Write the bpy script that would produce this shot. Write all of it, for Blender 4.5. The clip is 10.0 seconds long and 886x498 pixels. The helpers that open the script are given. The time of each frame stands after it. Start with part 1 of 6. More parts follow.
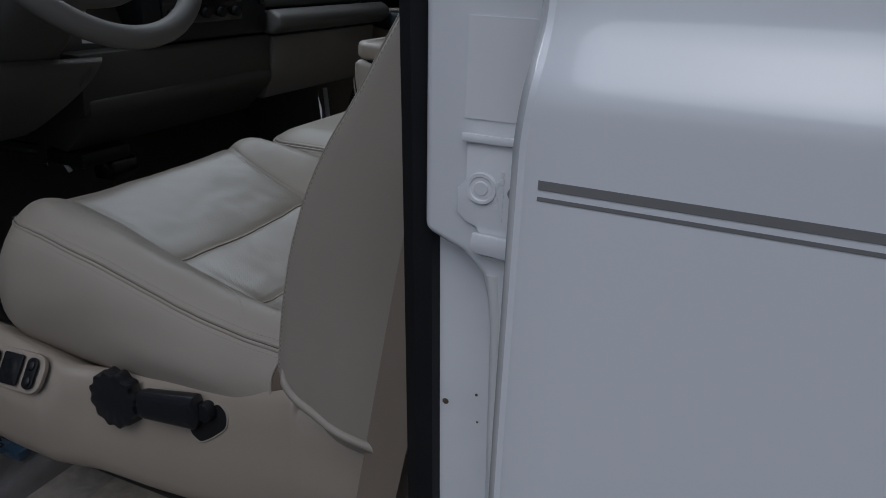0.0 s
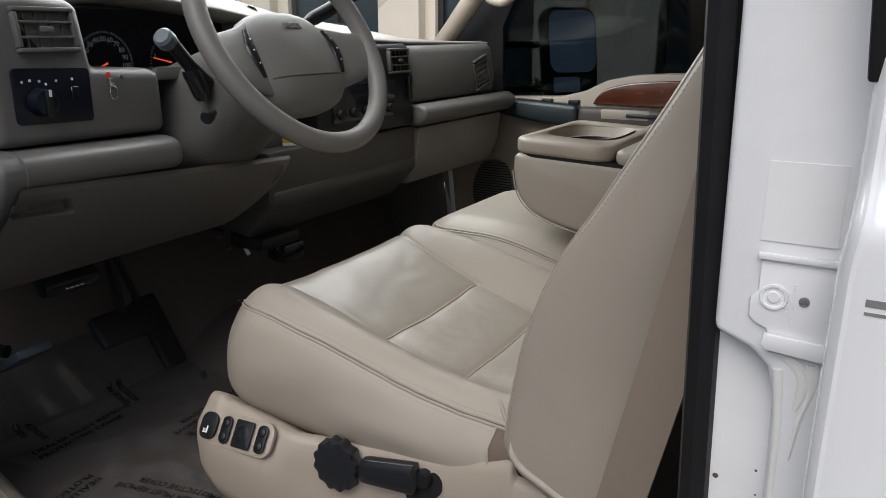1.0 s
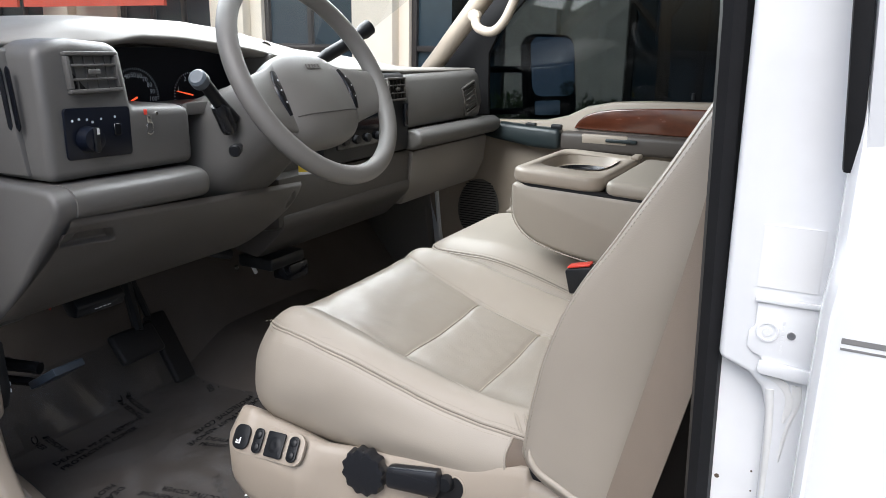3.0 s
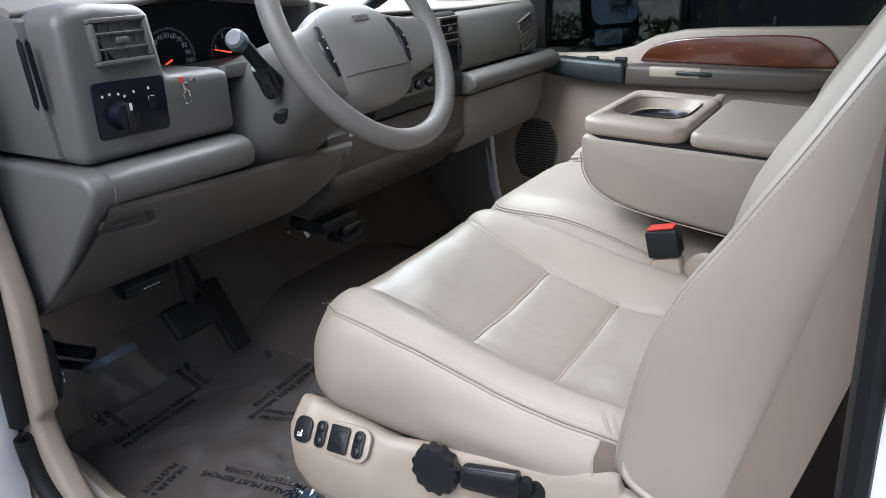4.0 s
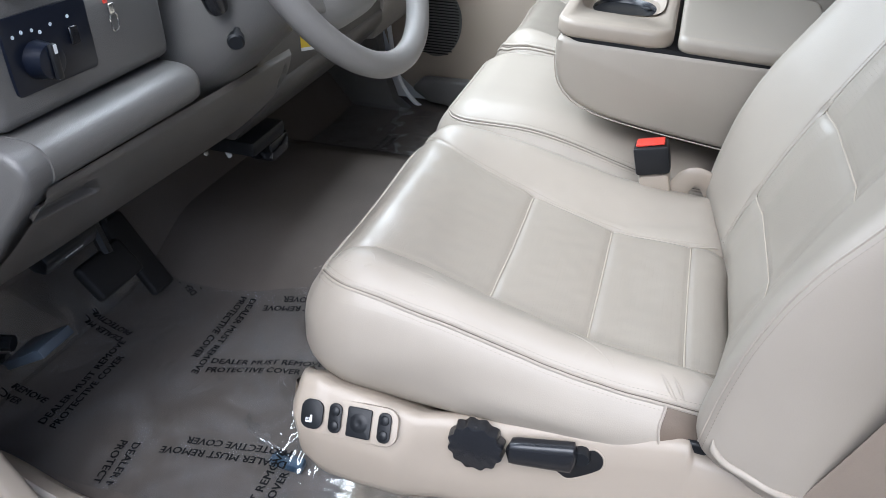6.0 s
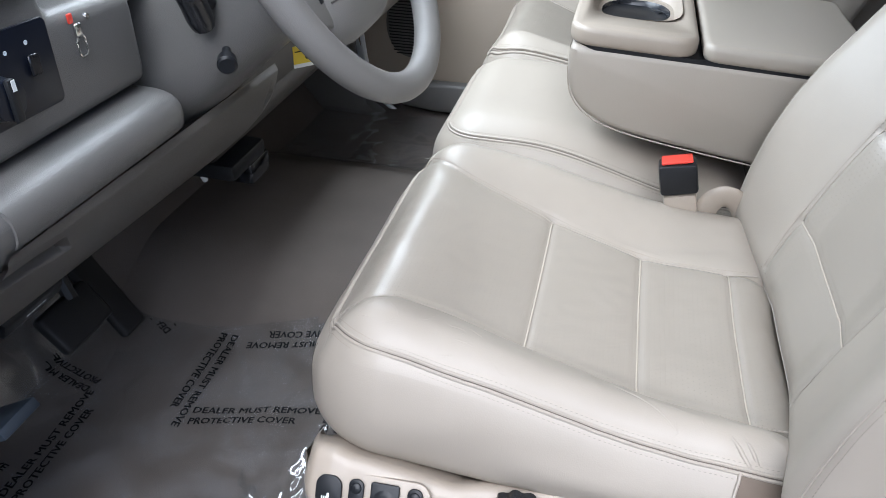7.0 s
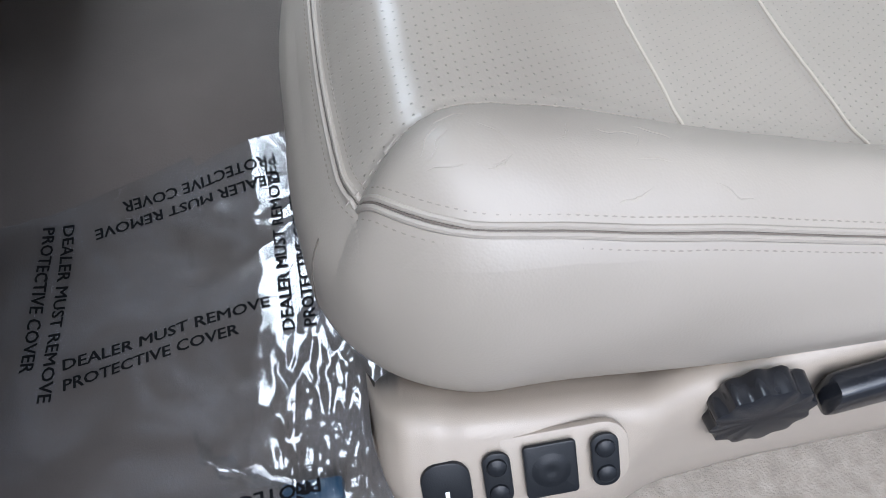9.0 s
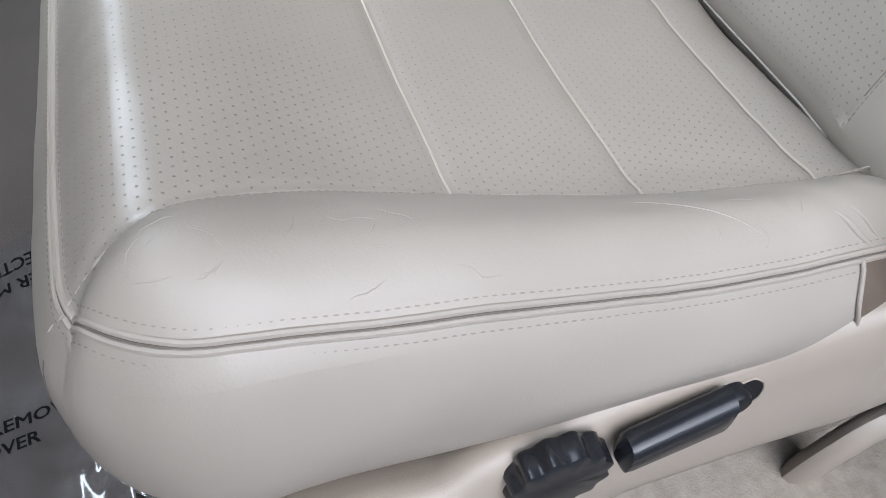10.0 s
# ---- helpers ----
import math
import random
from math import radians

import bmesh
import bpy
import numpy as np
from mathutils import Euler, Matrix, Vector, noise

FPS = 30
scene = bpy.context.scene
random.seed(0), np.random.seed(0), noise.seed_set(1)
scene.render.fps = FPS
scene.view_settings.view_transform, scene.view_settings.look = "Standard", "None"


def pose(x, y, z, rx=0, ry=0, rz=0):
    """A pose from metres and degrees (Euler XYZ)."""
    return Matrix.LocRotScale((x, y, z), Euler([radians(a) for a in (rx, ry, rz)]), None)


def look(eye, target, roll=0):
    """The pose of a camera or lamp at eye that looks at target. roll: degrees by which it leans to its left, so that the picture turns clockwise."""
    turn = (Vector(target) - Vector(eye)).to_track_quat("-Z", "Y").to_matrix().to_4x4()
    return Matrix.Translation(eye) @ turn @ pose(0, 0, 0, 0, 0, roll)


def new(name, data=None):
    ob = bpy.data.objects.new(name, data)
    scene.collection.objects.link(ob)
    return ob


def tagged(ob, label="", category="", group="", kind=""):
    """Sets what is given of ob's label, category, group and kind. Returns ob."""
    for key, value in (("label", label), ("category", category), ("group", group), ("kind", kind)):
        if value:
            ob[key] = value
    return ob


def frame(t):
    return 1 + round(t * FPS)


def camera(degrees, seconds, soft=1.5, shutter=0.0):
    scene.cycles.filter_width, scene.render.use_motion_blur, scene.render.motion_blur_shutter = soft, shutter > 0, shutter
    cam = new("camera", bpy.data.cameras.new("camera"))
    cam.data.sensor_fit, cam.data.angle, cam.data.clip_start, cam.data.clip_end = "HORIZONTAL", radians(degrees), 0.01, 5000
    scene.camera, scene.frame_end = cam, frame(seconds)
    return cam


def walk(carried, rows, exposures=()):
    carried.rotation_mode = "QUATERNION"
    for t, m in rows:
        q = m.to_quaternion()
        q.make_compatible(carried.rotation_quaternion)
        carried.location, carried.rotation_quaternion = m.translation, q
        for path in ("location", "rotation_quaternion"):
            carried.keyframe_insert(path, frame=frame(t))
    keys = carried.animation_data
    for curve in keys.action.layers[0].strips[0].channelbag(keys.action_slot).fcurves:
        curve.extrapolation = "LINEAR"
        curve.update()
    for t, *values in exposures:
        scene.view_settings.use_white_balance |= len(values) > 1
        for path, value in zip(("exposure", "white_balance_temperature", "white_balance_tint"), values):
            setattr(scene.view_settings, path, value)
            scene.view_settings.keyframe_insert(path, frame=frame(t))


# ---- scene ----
cam = camera(62.4, 10.0, 0.6)
PATH = [
    (0, (0.419, 0.089, 0.712), (-0.312, 1.799, -0.024), 2.2),
    (0.2, (0.391, 0.07, 0.716), (-0.418, 1.748, -0.012), 1.6),
    (0.5, (0.352, 0.035, 0.727), (-0.583, 1.67, 0.053), 0.7),
    (1, (0.331, -0.046, 0.76), (-0.628, 1.616, 0.198), 0.0),
    (1.5, (0.329, -0.102, 0.776), (-0.541, 1.624, 0.263), 1.2),
    (2, (0.322, -0.14, 0.791), (-0.56, 1.579, 0.272), 1.4),
    (3.5, (0.299, -0.162, 0.83), (-0.588, 1.53, 0.239), 0.2),
    (4, (0.228, -0.064, 0.849), (-0.739, 1.528, 0.119), -1.9),
    (4.5, (0.164, 0.011, 0.867), (-0.77, 1.535, -0.028), -0.4),
    (5, (0.099, 0.014, 0.897), (-0.732, 1.525, -0.117), -0.4),
    (5.5, (0.005, 0.005, 0.915), (-0.655, 1.557, -0.159), -0.4),
    (5.7, (-0.024, 0.003, 0.912), (-0.615, 1.576, -0.173), 0.0),
    (6.8, (-0.138, 0.067, 0.93), (-0.491, 1.68, -0.199), 1.9),
    (7, (-0.172, 0.107, 0.904), (-0.543, 1.722, -0.217), 1.4),
    (7.5, (-0.281, 0.197, 0.813), (-0.581, 1.805, -0.339), -2.0),
    (7.8, (-0.357, 0.233, 0.728), (-0.559, 1.715, -0.6), -8.2),
    (8, (-0.391, 0.277, 0.723), (-0.538, 1.665, -0.71), -11.4),
    (8.5, (-0.441, 0.379, 0.682), (-0.387, 1.63, -0.878), -4.0),
    (9, (-0.422, 0.436, 0.673), (-0.241, 1.6, -0.943), -0.4),
    (9.5, (-0.379, 0.457, 0.676), (-0.098, 1.606, -0.937), 0.3),
    (10, (-0.329, 0.46, 0.673), (0.109, 1.62, -0.896), 3.3),
]
EXPOSURES = [(0.0, -1.98, 5450, 10), (0.1, -1.98, 5450, 10), (0.3, -1.72, 5600, 10), (0.5, -1.36, 5900, 10), (1.0, -0.55, 6150, 10), (1.5, -0.10, 6150, 10), (2.0, 0.05, 6150, 10), (3.5, 0.24, 5800, 10), (4.5, 0.37, 5600, 10), (6.0, 0.55, 5520, 10), (7.5, 0.54, 5480, 10), (8.5, 0.47, 5330, 10), (9.0, 0.36, 5330, 10), (9.5, 0.30, 5350, 10), (10.0, 0.2, 5430, 10)]
walk(cam, [(t, look(eye, target, roll)) for t, eye, target, roll in PATH], EXPOSURES)

from mathutils import bvhtree

# ---- light ----
SUN_ELEVATION, SUN_AZIMUTH = radians(52), radians(174)
world = bpy.data.worlds.new("sky")
scene.world = world
world.use_nodes = True
wn = world.node_tree.nodes
sky = wn.new("ShaderNodeTexSky")
sky.sky_type, sky.sun_disc = "NISHITA", False
sky.sun_elevation, sky.sun_rotation = SUN_ELEVATION, SUN_AZIMUTH
sky.air_density, sky.dust_density, sky.ozone_density = 1.0, 4.0, 0.8
wn["Background"].inputs["Strength"].default_value = 0.15
world.node_tree.links.new(sky.outputs[0], wn["Background"].inputs["Color"])
sun = new("sun", bpy.data.lights.new("sun", "SUN"))
sun.data.energy, sun.data.angle, sun.data.color = 2.75, radians(58.0), (1.0, 0.97, 0.93)
SUN_DIR = Vector((math.sin(SUN_AZIMUTH) * math.cos(SUN_ELEVATION), math.cos(SUN_AZIMUTH) * math.cos(SUN_ELEVATION), math.sin(SUN_ELEVATION)))
sun.matrix_world = look((0, 0, 12), Vector((0, 0, 12)) - SUN_DIR)
# the sky's light in the upper windscreen
glow = new("windscreen_sky", bpy.data.lights.new("windscreen_sky", "AREA"))
glow.data.shape, glow.data.size, glow.data.size_y, glow.data.energy = "RECTANGLE", 1.28, 0.46, 17.0
glow.data.color = (1.0, 1.0, 0.94)
glow.matrix_world = look((-0.745, 1.36, 1.105), (-0.245, 1.36, 0.235))


# ---- materials ----
def material(name, colour, rough=0.5, metal=0.0, coat=0.0, grain=0.0, grain_scale=400.0, blotch=0.06, blotch_scale=6.0,
             rough_var=0.08, spec=0.5, grain_kind="noise", stretch=(1, 1, 1)):
    """A surface with a fine relief, and colour and gloss that wander slowly."""
    m = bpy.data.materials.new(name)
    m.use_nodes = True
    n, l = m.node_tree.nodes, m.node_tree.links
    b = n["Principled BSDF"]
    co = n.new("ShaderNodeTexCoord")
    mp = n.new("ShaderNodeMapping")
    mp.inputs["Scale"].default_value = stretch
    l.new(co.outputs["Object"], mp.inputs["Vector"])
    big = n.new("ShaderNodeTexNoise")
    big.inputs["Scale"].default_value, big.inputs["Detail"].default_value = blotch_scale, 6
    l.new(mp.outputs[0], big.inputs["Vector"])
    mix = n.new("ShaderNodeMix")
    mix.data_type = "RGBA"
    dark = [c * (1 - blotch * 1.6) for c in colour]
    light = [min(1.0, c * (1 + blotch)) for c in colour]
    mix.inputs[6].default_value, mix.inputs[7].default_value = (*dark, 1), (*light, 1)
    l.new(big.outputs["Fac"], mix.inputs[0])
    l.new(mix.outputs[2], b.inputs["Base Color"])
    r = n.new("ShaderNodeMapRange")
    r.inputs["To Min"].default_value, r.inputs["To Max"].default_value = max(0.02, rough - rough_var), min(1, rough + rough_var)
    l.new(big.outputs["Fac"], r.inputs["Value"])
    l.new(r.outputs[0], b.inputs["Roughness"])
    b.inputs["Metallic"].default_value = metal
    b.inputs["Coat Weight"].default_value = coat
    b.inputs["Coat Roughness"].default_value = 0.06
    b.inputs["Specular IOR Level"].default_value = spec
    if grain > 0:
        if grain_kind == "cells":
            g = n.new("ShaderNodeTexVoronoi")
            g.feature = "SMOOTH_F1"
            out = g.outputs["Distance"]
        else:
            g = n.new("ShaderNodeTexNoise")
            g.inputs["Detail"].default_value = 3
            out = g.outputs["Fac"]
        g.inputs["Scale"].default_value = grain_scale
        l.new(mp.outputs[0], g.inputs["Vector"])
        bump = n.new("ShaderNodeBump")
        bump.inputs["Strength"].default_value, bump.inputs["Distance"].default_value = min(1.0, grain), 0.0006
        l.new(out, bump.inputs["Height"])
        l.new(bump.outputs[0], b.inputs["Normal"])
    return m


def perforate(m, pitch_x, pitch_y, radius):
    """Punched holes in staggered rows, a dark dot and a small pit each."""
    n, l = m.node_tree.nodes, m.node_tree.links
    b = n["Principled BSDF"]
    co = n.new("ShaderNodeTexCoord")
    sep = n.new("ShaderNodeSeparateXYZ")
    l.new(co.outputs["UV"], sep.inputs[0])

    def op(kind, a, c=None):
        node = n.new("ShaderNodeMath")
        node.operation = kind
        for k, v in enumerate((a, c)):
            if v is None:
                continue
            if isinstance(v, (int, float)):
                node.inputs[k].default_value = v
            else:
                l.new(v, node.inputs[k])
        return node.outputs[0]

    u = op("DIVIDE", sep.outputs[0], pitch_x)
    row = op("FLOOR", u)
    shift = op("MULTIPLY", op("MODULO", row, 2.0), 0.5)
    v = op("ADD", op("DIVIDE", sep.outputs[1], pitch_y), shift)
    du = op("MULTIPLY", op("SUBTRACT", op("FRACT", u), 0.5), pitch_x)
    dv = op("MULTIPLY", op("SUBTRACT", op("FRACT", v), 0.5), pitch_y)
    d = op("SQRT", op("ADD", op("MULTIPLY", du, du), op("MULTIPLY", dv, dv)))
    ramp = n.new("ShaderNodeMapRange")
    ramp.inputs["From Min"].default_value, ramp.inputs["From Max"].default_value = radius * 0.6, radius * 1.3
    l.new(d, ramp.inputs["Value"])
    old = b.inputs["Base Color"].links[0].from_socket
    mix = n.new("ShaderNodeMix")
    mix.data_type = "RGBA"
    mix.inputs[6].default_value = (0.182, 0.159, 0.131, 1)
    l.new(ramp.outputs[0], mix.inputs[0])
    l.new(old, mix.inputs[7])
    l.new(mix.outputs[2], b.inputs["Base Color"])
    bump = n.new("ShaderNodeBump")
    bump.inputs["Strength"].default_value, bump.inputs["Distance"].default_value = 0.6, 0.0008
    l.new(ramp.outputs[0], bump.inputs["Height"])
    if b.inputs["Normal"].links:
        l.new(b.inputs["Normal"].links[0].from_socket, bump.inputs["Normal"])
    l.new(bump.outputs[0], b.inputs["Normal"])
    return m


TAN = (0.318, 0.283, 0.237)
leather = material("leather", TAN, 0.45, grain=0.14, grain_scale=700, blotch=0.06, blotch_scale=9, grain_kind="cells", rough_var=0.06, spec=0.45)
leather_holes = perforate(material("perforated_leather", (0.287, 0.257, 0.215), 0.34, grain=0.14, grain_scale=700, blotch=0.05, blotch_scale=9, grain_kind="cells", rough_var=0.05, spec=0.5), 0.0060, 0.0078, 0.00064)
brown_dark = material("dark_brown", (0.115, 0.085, 0.060), 0.6, grain=0.3, grain_scale=600, blotch=0.2, blotch_scale=40)
thread_light = material("light_thread", (0.42, 0.37, 0.305), 0.5)
thread = material("thread", (0.235, 0.205, 0.17), 0.7)
plastic_tan = material("tan_plastic", (0.323, 0.277, 0.225), 0.42, grain=0.3, grain_scale=1300, blotch=0.03)
plastic_dash = material("dash_plastic", (0.108, 0.105, 0.100), 0.36, grain=0.45, grain_scale=1100, blotch=0.05, grain_kind="cells")
plastic_knee = material("lower_dash_plastic", (0.200, 0.184, 0.168), 0.46, grain=0.45, grain_scale=1100, blotch=0.05, grain_kind="cells")
# dash plastic darkened in colour for shade under the dash, in vents and seams
plastic_shade = material("shaded_dash_plastic", (0.060, 0.055, 0.050), 0.5, grain=0.45, grain_scale=1100, blotch=0.06, grain_kind="cells")
plastic_top = material("dash_top_vinyl", (0.20, 0.188, 0.172), 0.36, grain=0.6, grain_scale=700, blotch=0.06)
wheel_leather = material("wheel_leather", (0.165, 0.159, 0.150), 0.45, grain=0.35, grain_scale=1000, grain_kind="cells")
black = material("black_plastic", (0.010, 0.011, 0.013), 0.38, grain=0.2, grain_scale=900, blotch=0.15, blotch_scale=30, spec=0.3)
black_satin = material("satin_black_plastic", (0.014, 0.015, 0.018), 0.24, grain=0.1, grain_scale=900, blotch=0.12, blotch_scale=40)
black_gloss = material("gloss_black", (0.008, 0.009, 0.012), 0.12, blotch=0.1)
rubber = material("rubber", (0.012, 0.012, 0.013), 0.55, grain=0.2, grain_scale=500, blotch=0.2, blotch_scale=20, spec=0.25)
carpet = material("grey_carpet", (0.112, 0.098, 0.087), 0.95, grain=1.0, grain_scale=420, blotch=0.16, blotch_scale=7, spec=0.1)
carpet_tan = material("tan_carpet", (0.32, 0.28, 0.23), 0.95, grain=1.0, grain_scale=420, blotch=0.3, blotch_scale=70, spec=0.1)
for node in carpet_tan.node_tree.nodes:
    if node.bl_idname == "ShaderNodeBump":
        node.inputs["Distance"].default_value = 0.0013
    if node.bl_idname == "ShaderNodeTexNoise" and node.inputs["Scale"].default_value > 100:
        node.inputs["Scale"].default_value = 380
paint = material("white_paint", (0.83, 0.84, 0.85), 0.22, coat=1.0, blotch=0.015, blotch_scale=3, rough_var=0.04)
paint_in = material("white_paint_jamb", (0.82, 0.83, 0.84), 0.36, coat=0.4, blotch=0.05, blotch_scale=25)
sealer = material("seam_sealer", (0.80, 0.80, 0.78), 0.6, grain=0.5, grain_scale=120, blotch=0.08, blotch_scale=40)
decal = material("clear_sticker", (0.775, 0.78, 0.78), 0.35, blotch=0.03)
stripe_grey = material("pinstripe", (0.22, 0.215, 0.21), 0.3, coat=0.5)
webbing = material("belt_webbing", (0.250, 0.203, 0.160), 0.75, grain=0.35, grain_scale=1500, grain_kind="cells", stretch=(1, 1, 0.45), blotch=0.05, blotch_scale=60)
chrome = material("bright_metal", (0.75, 0.75, 0.74), 0.2, metal=1.0)
steel = material("dull_steel", (0.32, 0.32, 0.33), 0.45, metal=0.8)
red = material("red_plastic", (0.62, 0.05, 0.03), 0.4)
yellow = material("yellow_card", (0.75, 0.55, 0.03), 0.55)
white_ink = material("white_marking", (0.75, 0.76, 0.76), 0.5)
black_ink = material("black_print", (0.006, 0.006, 0.007), 0.8, spec=0.1)
armrest_brown = material("door_armrest_vinyl", (0.062, 0.053, 0.046), 0.5, grain=0.4, grain_scale=1100, grain_kind="cells")
door_grey = material("door_switch_plastic", (0.016, 0.024, 0.026), 0.34, grain=0.4, grain_scale=1100, grain_kind="cells")
groove = material("seam_groove", (0.13, 0.11, 0.09), 0.8)
needle = material("orange_needle", (0.85, 0.12, 0.02), 0.4)
needle.node_tree.nodes["Principled BSDF"].inputs["Emission Color"].default_value = (1.0, 0.10, 0.03, 1)
needle.node_tree.nodes["Principled BSDF"].inputs["Emission Strength"].default_value = 0.9
wood = material("burl_wood", (0.10, 0.028, 0.012), 0.25, coat=1.0, blotch=0.5, blotch_scale=16, stretch=(1, 1, 3))
headliner = material("headliner", (0.42, 0.38, 0.32), 0.9, grain=0.6, grain_scale=500, blotch=0.04)
awning_red = material("awning_red", (0.50, 0.07, 0.035), 0.7, grain=0.5, grain_scale=80, blotch=0.1)
stucco = material("cream_stucco", (0.80, 0.73, 0.61), 0.9, grain=1.0, grain_scale=60, blotch=0.08, blotch_scale=1.5)
bronze_frame = material("dark_window_frame", (0.03, 0.027, 0.025), 0.4)
asphalt = material("asphalt", (0.055, 0.054, 0.052), 0.9, grain=1.0, grain_scale=90, blotch=0.2, blotch_scale=1.2)
concrete = material("concrete", (0.36, 0.35, 0.32), 0.85, grain=0.8, grain_scale=60, blotch=0.12, blotch_scale=2)
leaf = material("leaf", (0.05, 0.085, 0.025), 0.5, blotch=0.3, blotch_scale=3)
bark = material("bark", (0.10, 0.075, 0.055), 0.9, grain=1.0, grain_scale=40, blotch=0.2)
window_blue = material("window_pane", (0.03, 0.05, 0.065), 0.05, blotch=0.1, spec=0.8)


def glass(name, tint, rough=0.0, base=0.04):
    m = bpy.data.materials.new(name)
    m.use_nodes = True
    n, l = m.node_tree.nodes, m.node_tree.links
    n.remove(n["Principled BSDF"])
    tr, gl, mx = n.new("ShaderNodeBsdfTransparent"), n.new("ShaderNodeBsdfGlossy"), n.new("ShaderNodeMixShader")
    fr, pw, ma = n.new("ShaderNodeLayerWeight"), n.new("ShaderNodeMath"), n.new("ShaderNodeMath")
    pw.operation, ma.operation = "POWER", "MULTIPLY_ADD"
    pw.inputs[1].default_value = 5.0
    ma.inputs[1].default_value, ma.inputs[2].default_value = 0.94, base
    tr.inputs[0].default_value = (*tint, 1)
    gl.inputs["Roughness"].default_value = rough
    l.new(fr.outputs["Facing"], pw.inputs[0])
    l.new(pw.outputs[0], ma.inputs[0])
    l.new(ma.outputs[0], mx.inputs[0])
    l.new(tr.outputs[0], mx.inputs[1])
    l.new(gl.outputs[0], mx.inputs[2])
    l.new(mx.outputs[0], n["Material Output"].inputs["Surface"])
    return m


clear_glass = glass("clear_glass", (0.92, 0.95, 0.94))
tint_glass = glass("tinted_glass", (0.21, 0.235, 0.245), 0.0, 0.02)
mirror_glass = material("mirror_glass", (0.8, 0.82, 0.84), 0.02, metal=1.0, blotch=0.0, rough_var=0.0)


def film_material():
    """Thin clear plastic: creased, so that it glints."""
    m = glass("clear_film", (0.92, 0.93, 0.94), 0.12, 0.13)
    n, l = m.node_tree.nodes, m.node_tree.links
    co = n.new("ShaderNodeTexCoord")
    a, c = n.new("ShaderNodeTexNoise"), n.new("ShaderNodeTexNoise")
    a.inputs["Scale"].default_value, a.inputs["Detail"].default_value, a.inputs["Distortion"].default_value = 8, 4, 2.2
    c.inputs["Scale"].default_value, c.inputs["Detail"].default_value = 60, 2
    for k in (a, c):
        l.new(co.outputs["Object"], k.inputs["Vector"])
    b1, b2 = n.new("ShaderNodeBump"), n.new("ShaderNodeBump")
    b1.inputs["Strength"].default_value, b1.inputs["Distance"].default_value = 0.15, 0.004
    b2.inputs["Strength"].default_value, b2.inputs["Distance"].default_value = 0.2, 0.0012
    l.new(a.outputs["Fac"], b1.inputs["Height"])
    l.new(c.outputs["Fac"], b2.inputs["Height"])
    l.new(b1.outputs[0], b2.inputs["Normal"])
    for node in n:
        if node.bl_idname == "ShaderNodeBsdfGlossy":
            l.new(b2.outputs[0], node.inputs["Normal"])
    haze, both = n.new("ShaderNodeBsdfDiffuse"), n.new("ShaderNodeMixShader")
    haze.inputs[0].default_value = (0.62, 0.67, 0.74, 1)
    veil = n.new("ShaderNodeMapRange")
    veil.inputs["From Min"].default_value, veil.inputs["From Max"].default_value = 0.42, 0.78
    veil.inputs["To Min"].default_value, veil.inputs["To Max"].default_value = 0.006, 0.095
    l.new(a.outputs["Fac"], veil.inputs["Value"])
    end = n["Material Output"].inputs["Surface"]
    l.new(veil.outputs[0], both.inputs[0])
    l.new(end.links[0].from_socket, both.inputs[1])
    l.new(haze.outputs[0], both.inputs[2])
    l.new(both.outputs[0], end)
    return m


film_mat = film_material()


# ---- mesh helpers ----
def finish(name, bm, mat, parent, label, angle=38):
    bmesh.ops.recalc_face_normals(bm, faces=bm.faces)
    for e in bm.edges:
        if len(e.link_faces) == 2:
            e.smooth = e.calc_face_angle(0) < radians(angle)
    for f in bm.faces:
        f.smooth = True
    me = bpy.data.meshes.new(name)
    bm.to_mesh(me)
    bm.free()
    for m in (mat if isinstance(mat, (list, tuple)) else [mat]):
        me.materials.append(m)
    ob = new(name, me)
    if parent is not None:
        ob.parent = parent
        ob.matrix_parent_inverse = parent.matrix_world.inverted()
    if label:
        ob["label"] = label
    return ob


def part(name, bm, mat, parent, label="", angle=38):
    return finish(name, bm, mat, parent, label, angle)


def thing(name, label, category, at=(0, 0, 0), group="", kind=""):
    ob = new(name)
    ob.location = at
    ob.empty_display_size = 0.05
    bpy.context.view_layer.update()
    return tagged(ob, label, category, group, kind)


def structure(name, bm, mat, label="", angle=38):
    return tagged(finish(name, bm, mat, None, "", angle), label, "", "", "structure")


def solid(name, bm, mat, label, category, angle=38, group=""):
    return tagged(finish(name, bm, mat, None, "", angle), label, category, group)


def box(lo, hi, bevel=0.0, seg=2, m=None, bm=None):
    """A box between two corners, with rounded edges, turned by m."""
    out = bm or bmesh.new()
    b = bmesh.new()
    bmesh.ops.create_cube(b, size=1)
    lo, hi = Vector(lo), Vector(hi)
    for v in b.verts:
        v.co = Vector([lo[k] + (v.co[k] + 0.5) * (hi[k] - lo[k]) for k in range(3)])
    if bevel:
        bmesh.ops.bevel(b, geom=b.edges[:], offset=min(bevel, 0.49 * min(hi[k] - lo[k] for k in range(3))), segments=seg, affect="EDGES", profile=0.5)
    if m is not None:
        b.transform(m)
    tmp = bpy.data.meshes.new("tmp")
    b.to_mesh(tmp)
    b.free()
    out.from_mesh(tmp)
    bpy.data.meshes.remove(tmp)
    return out


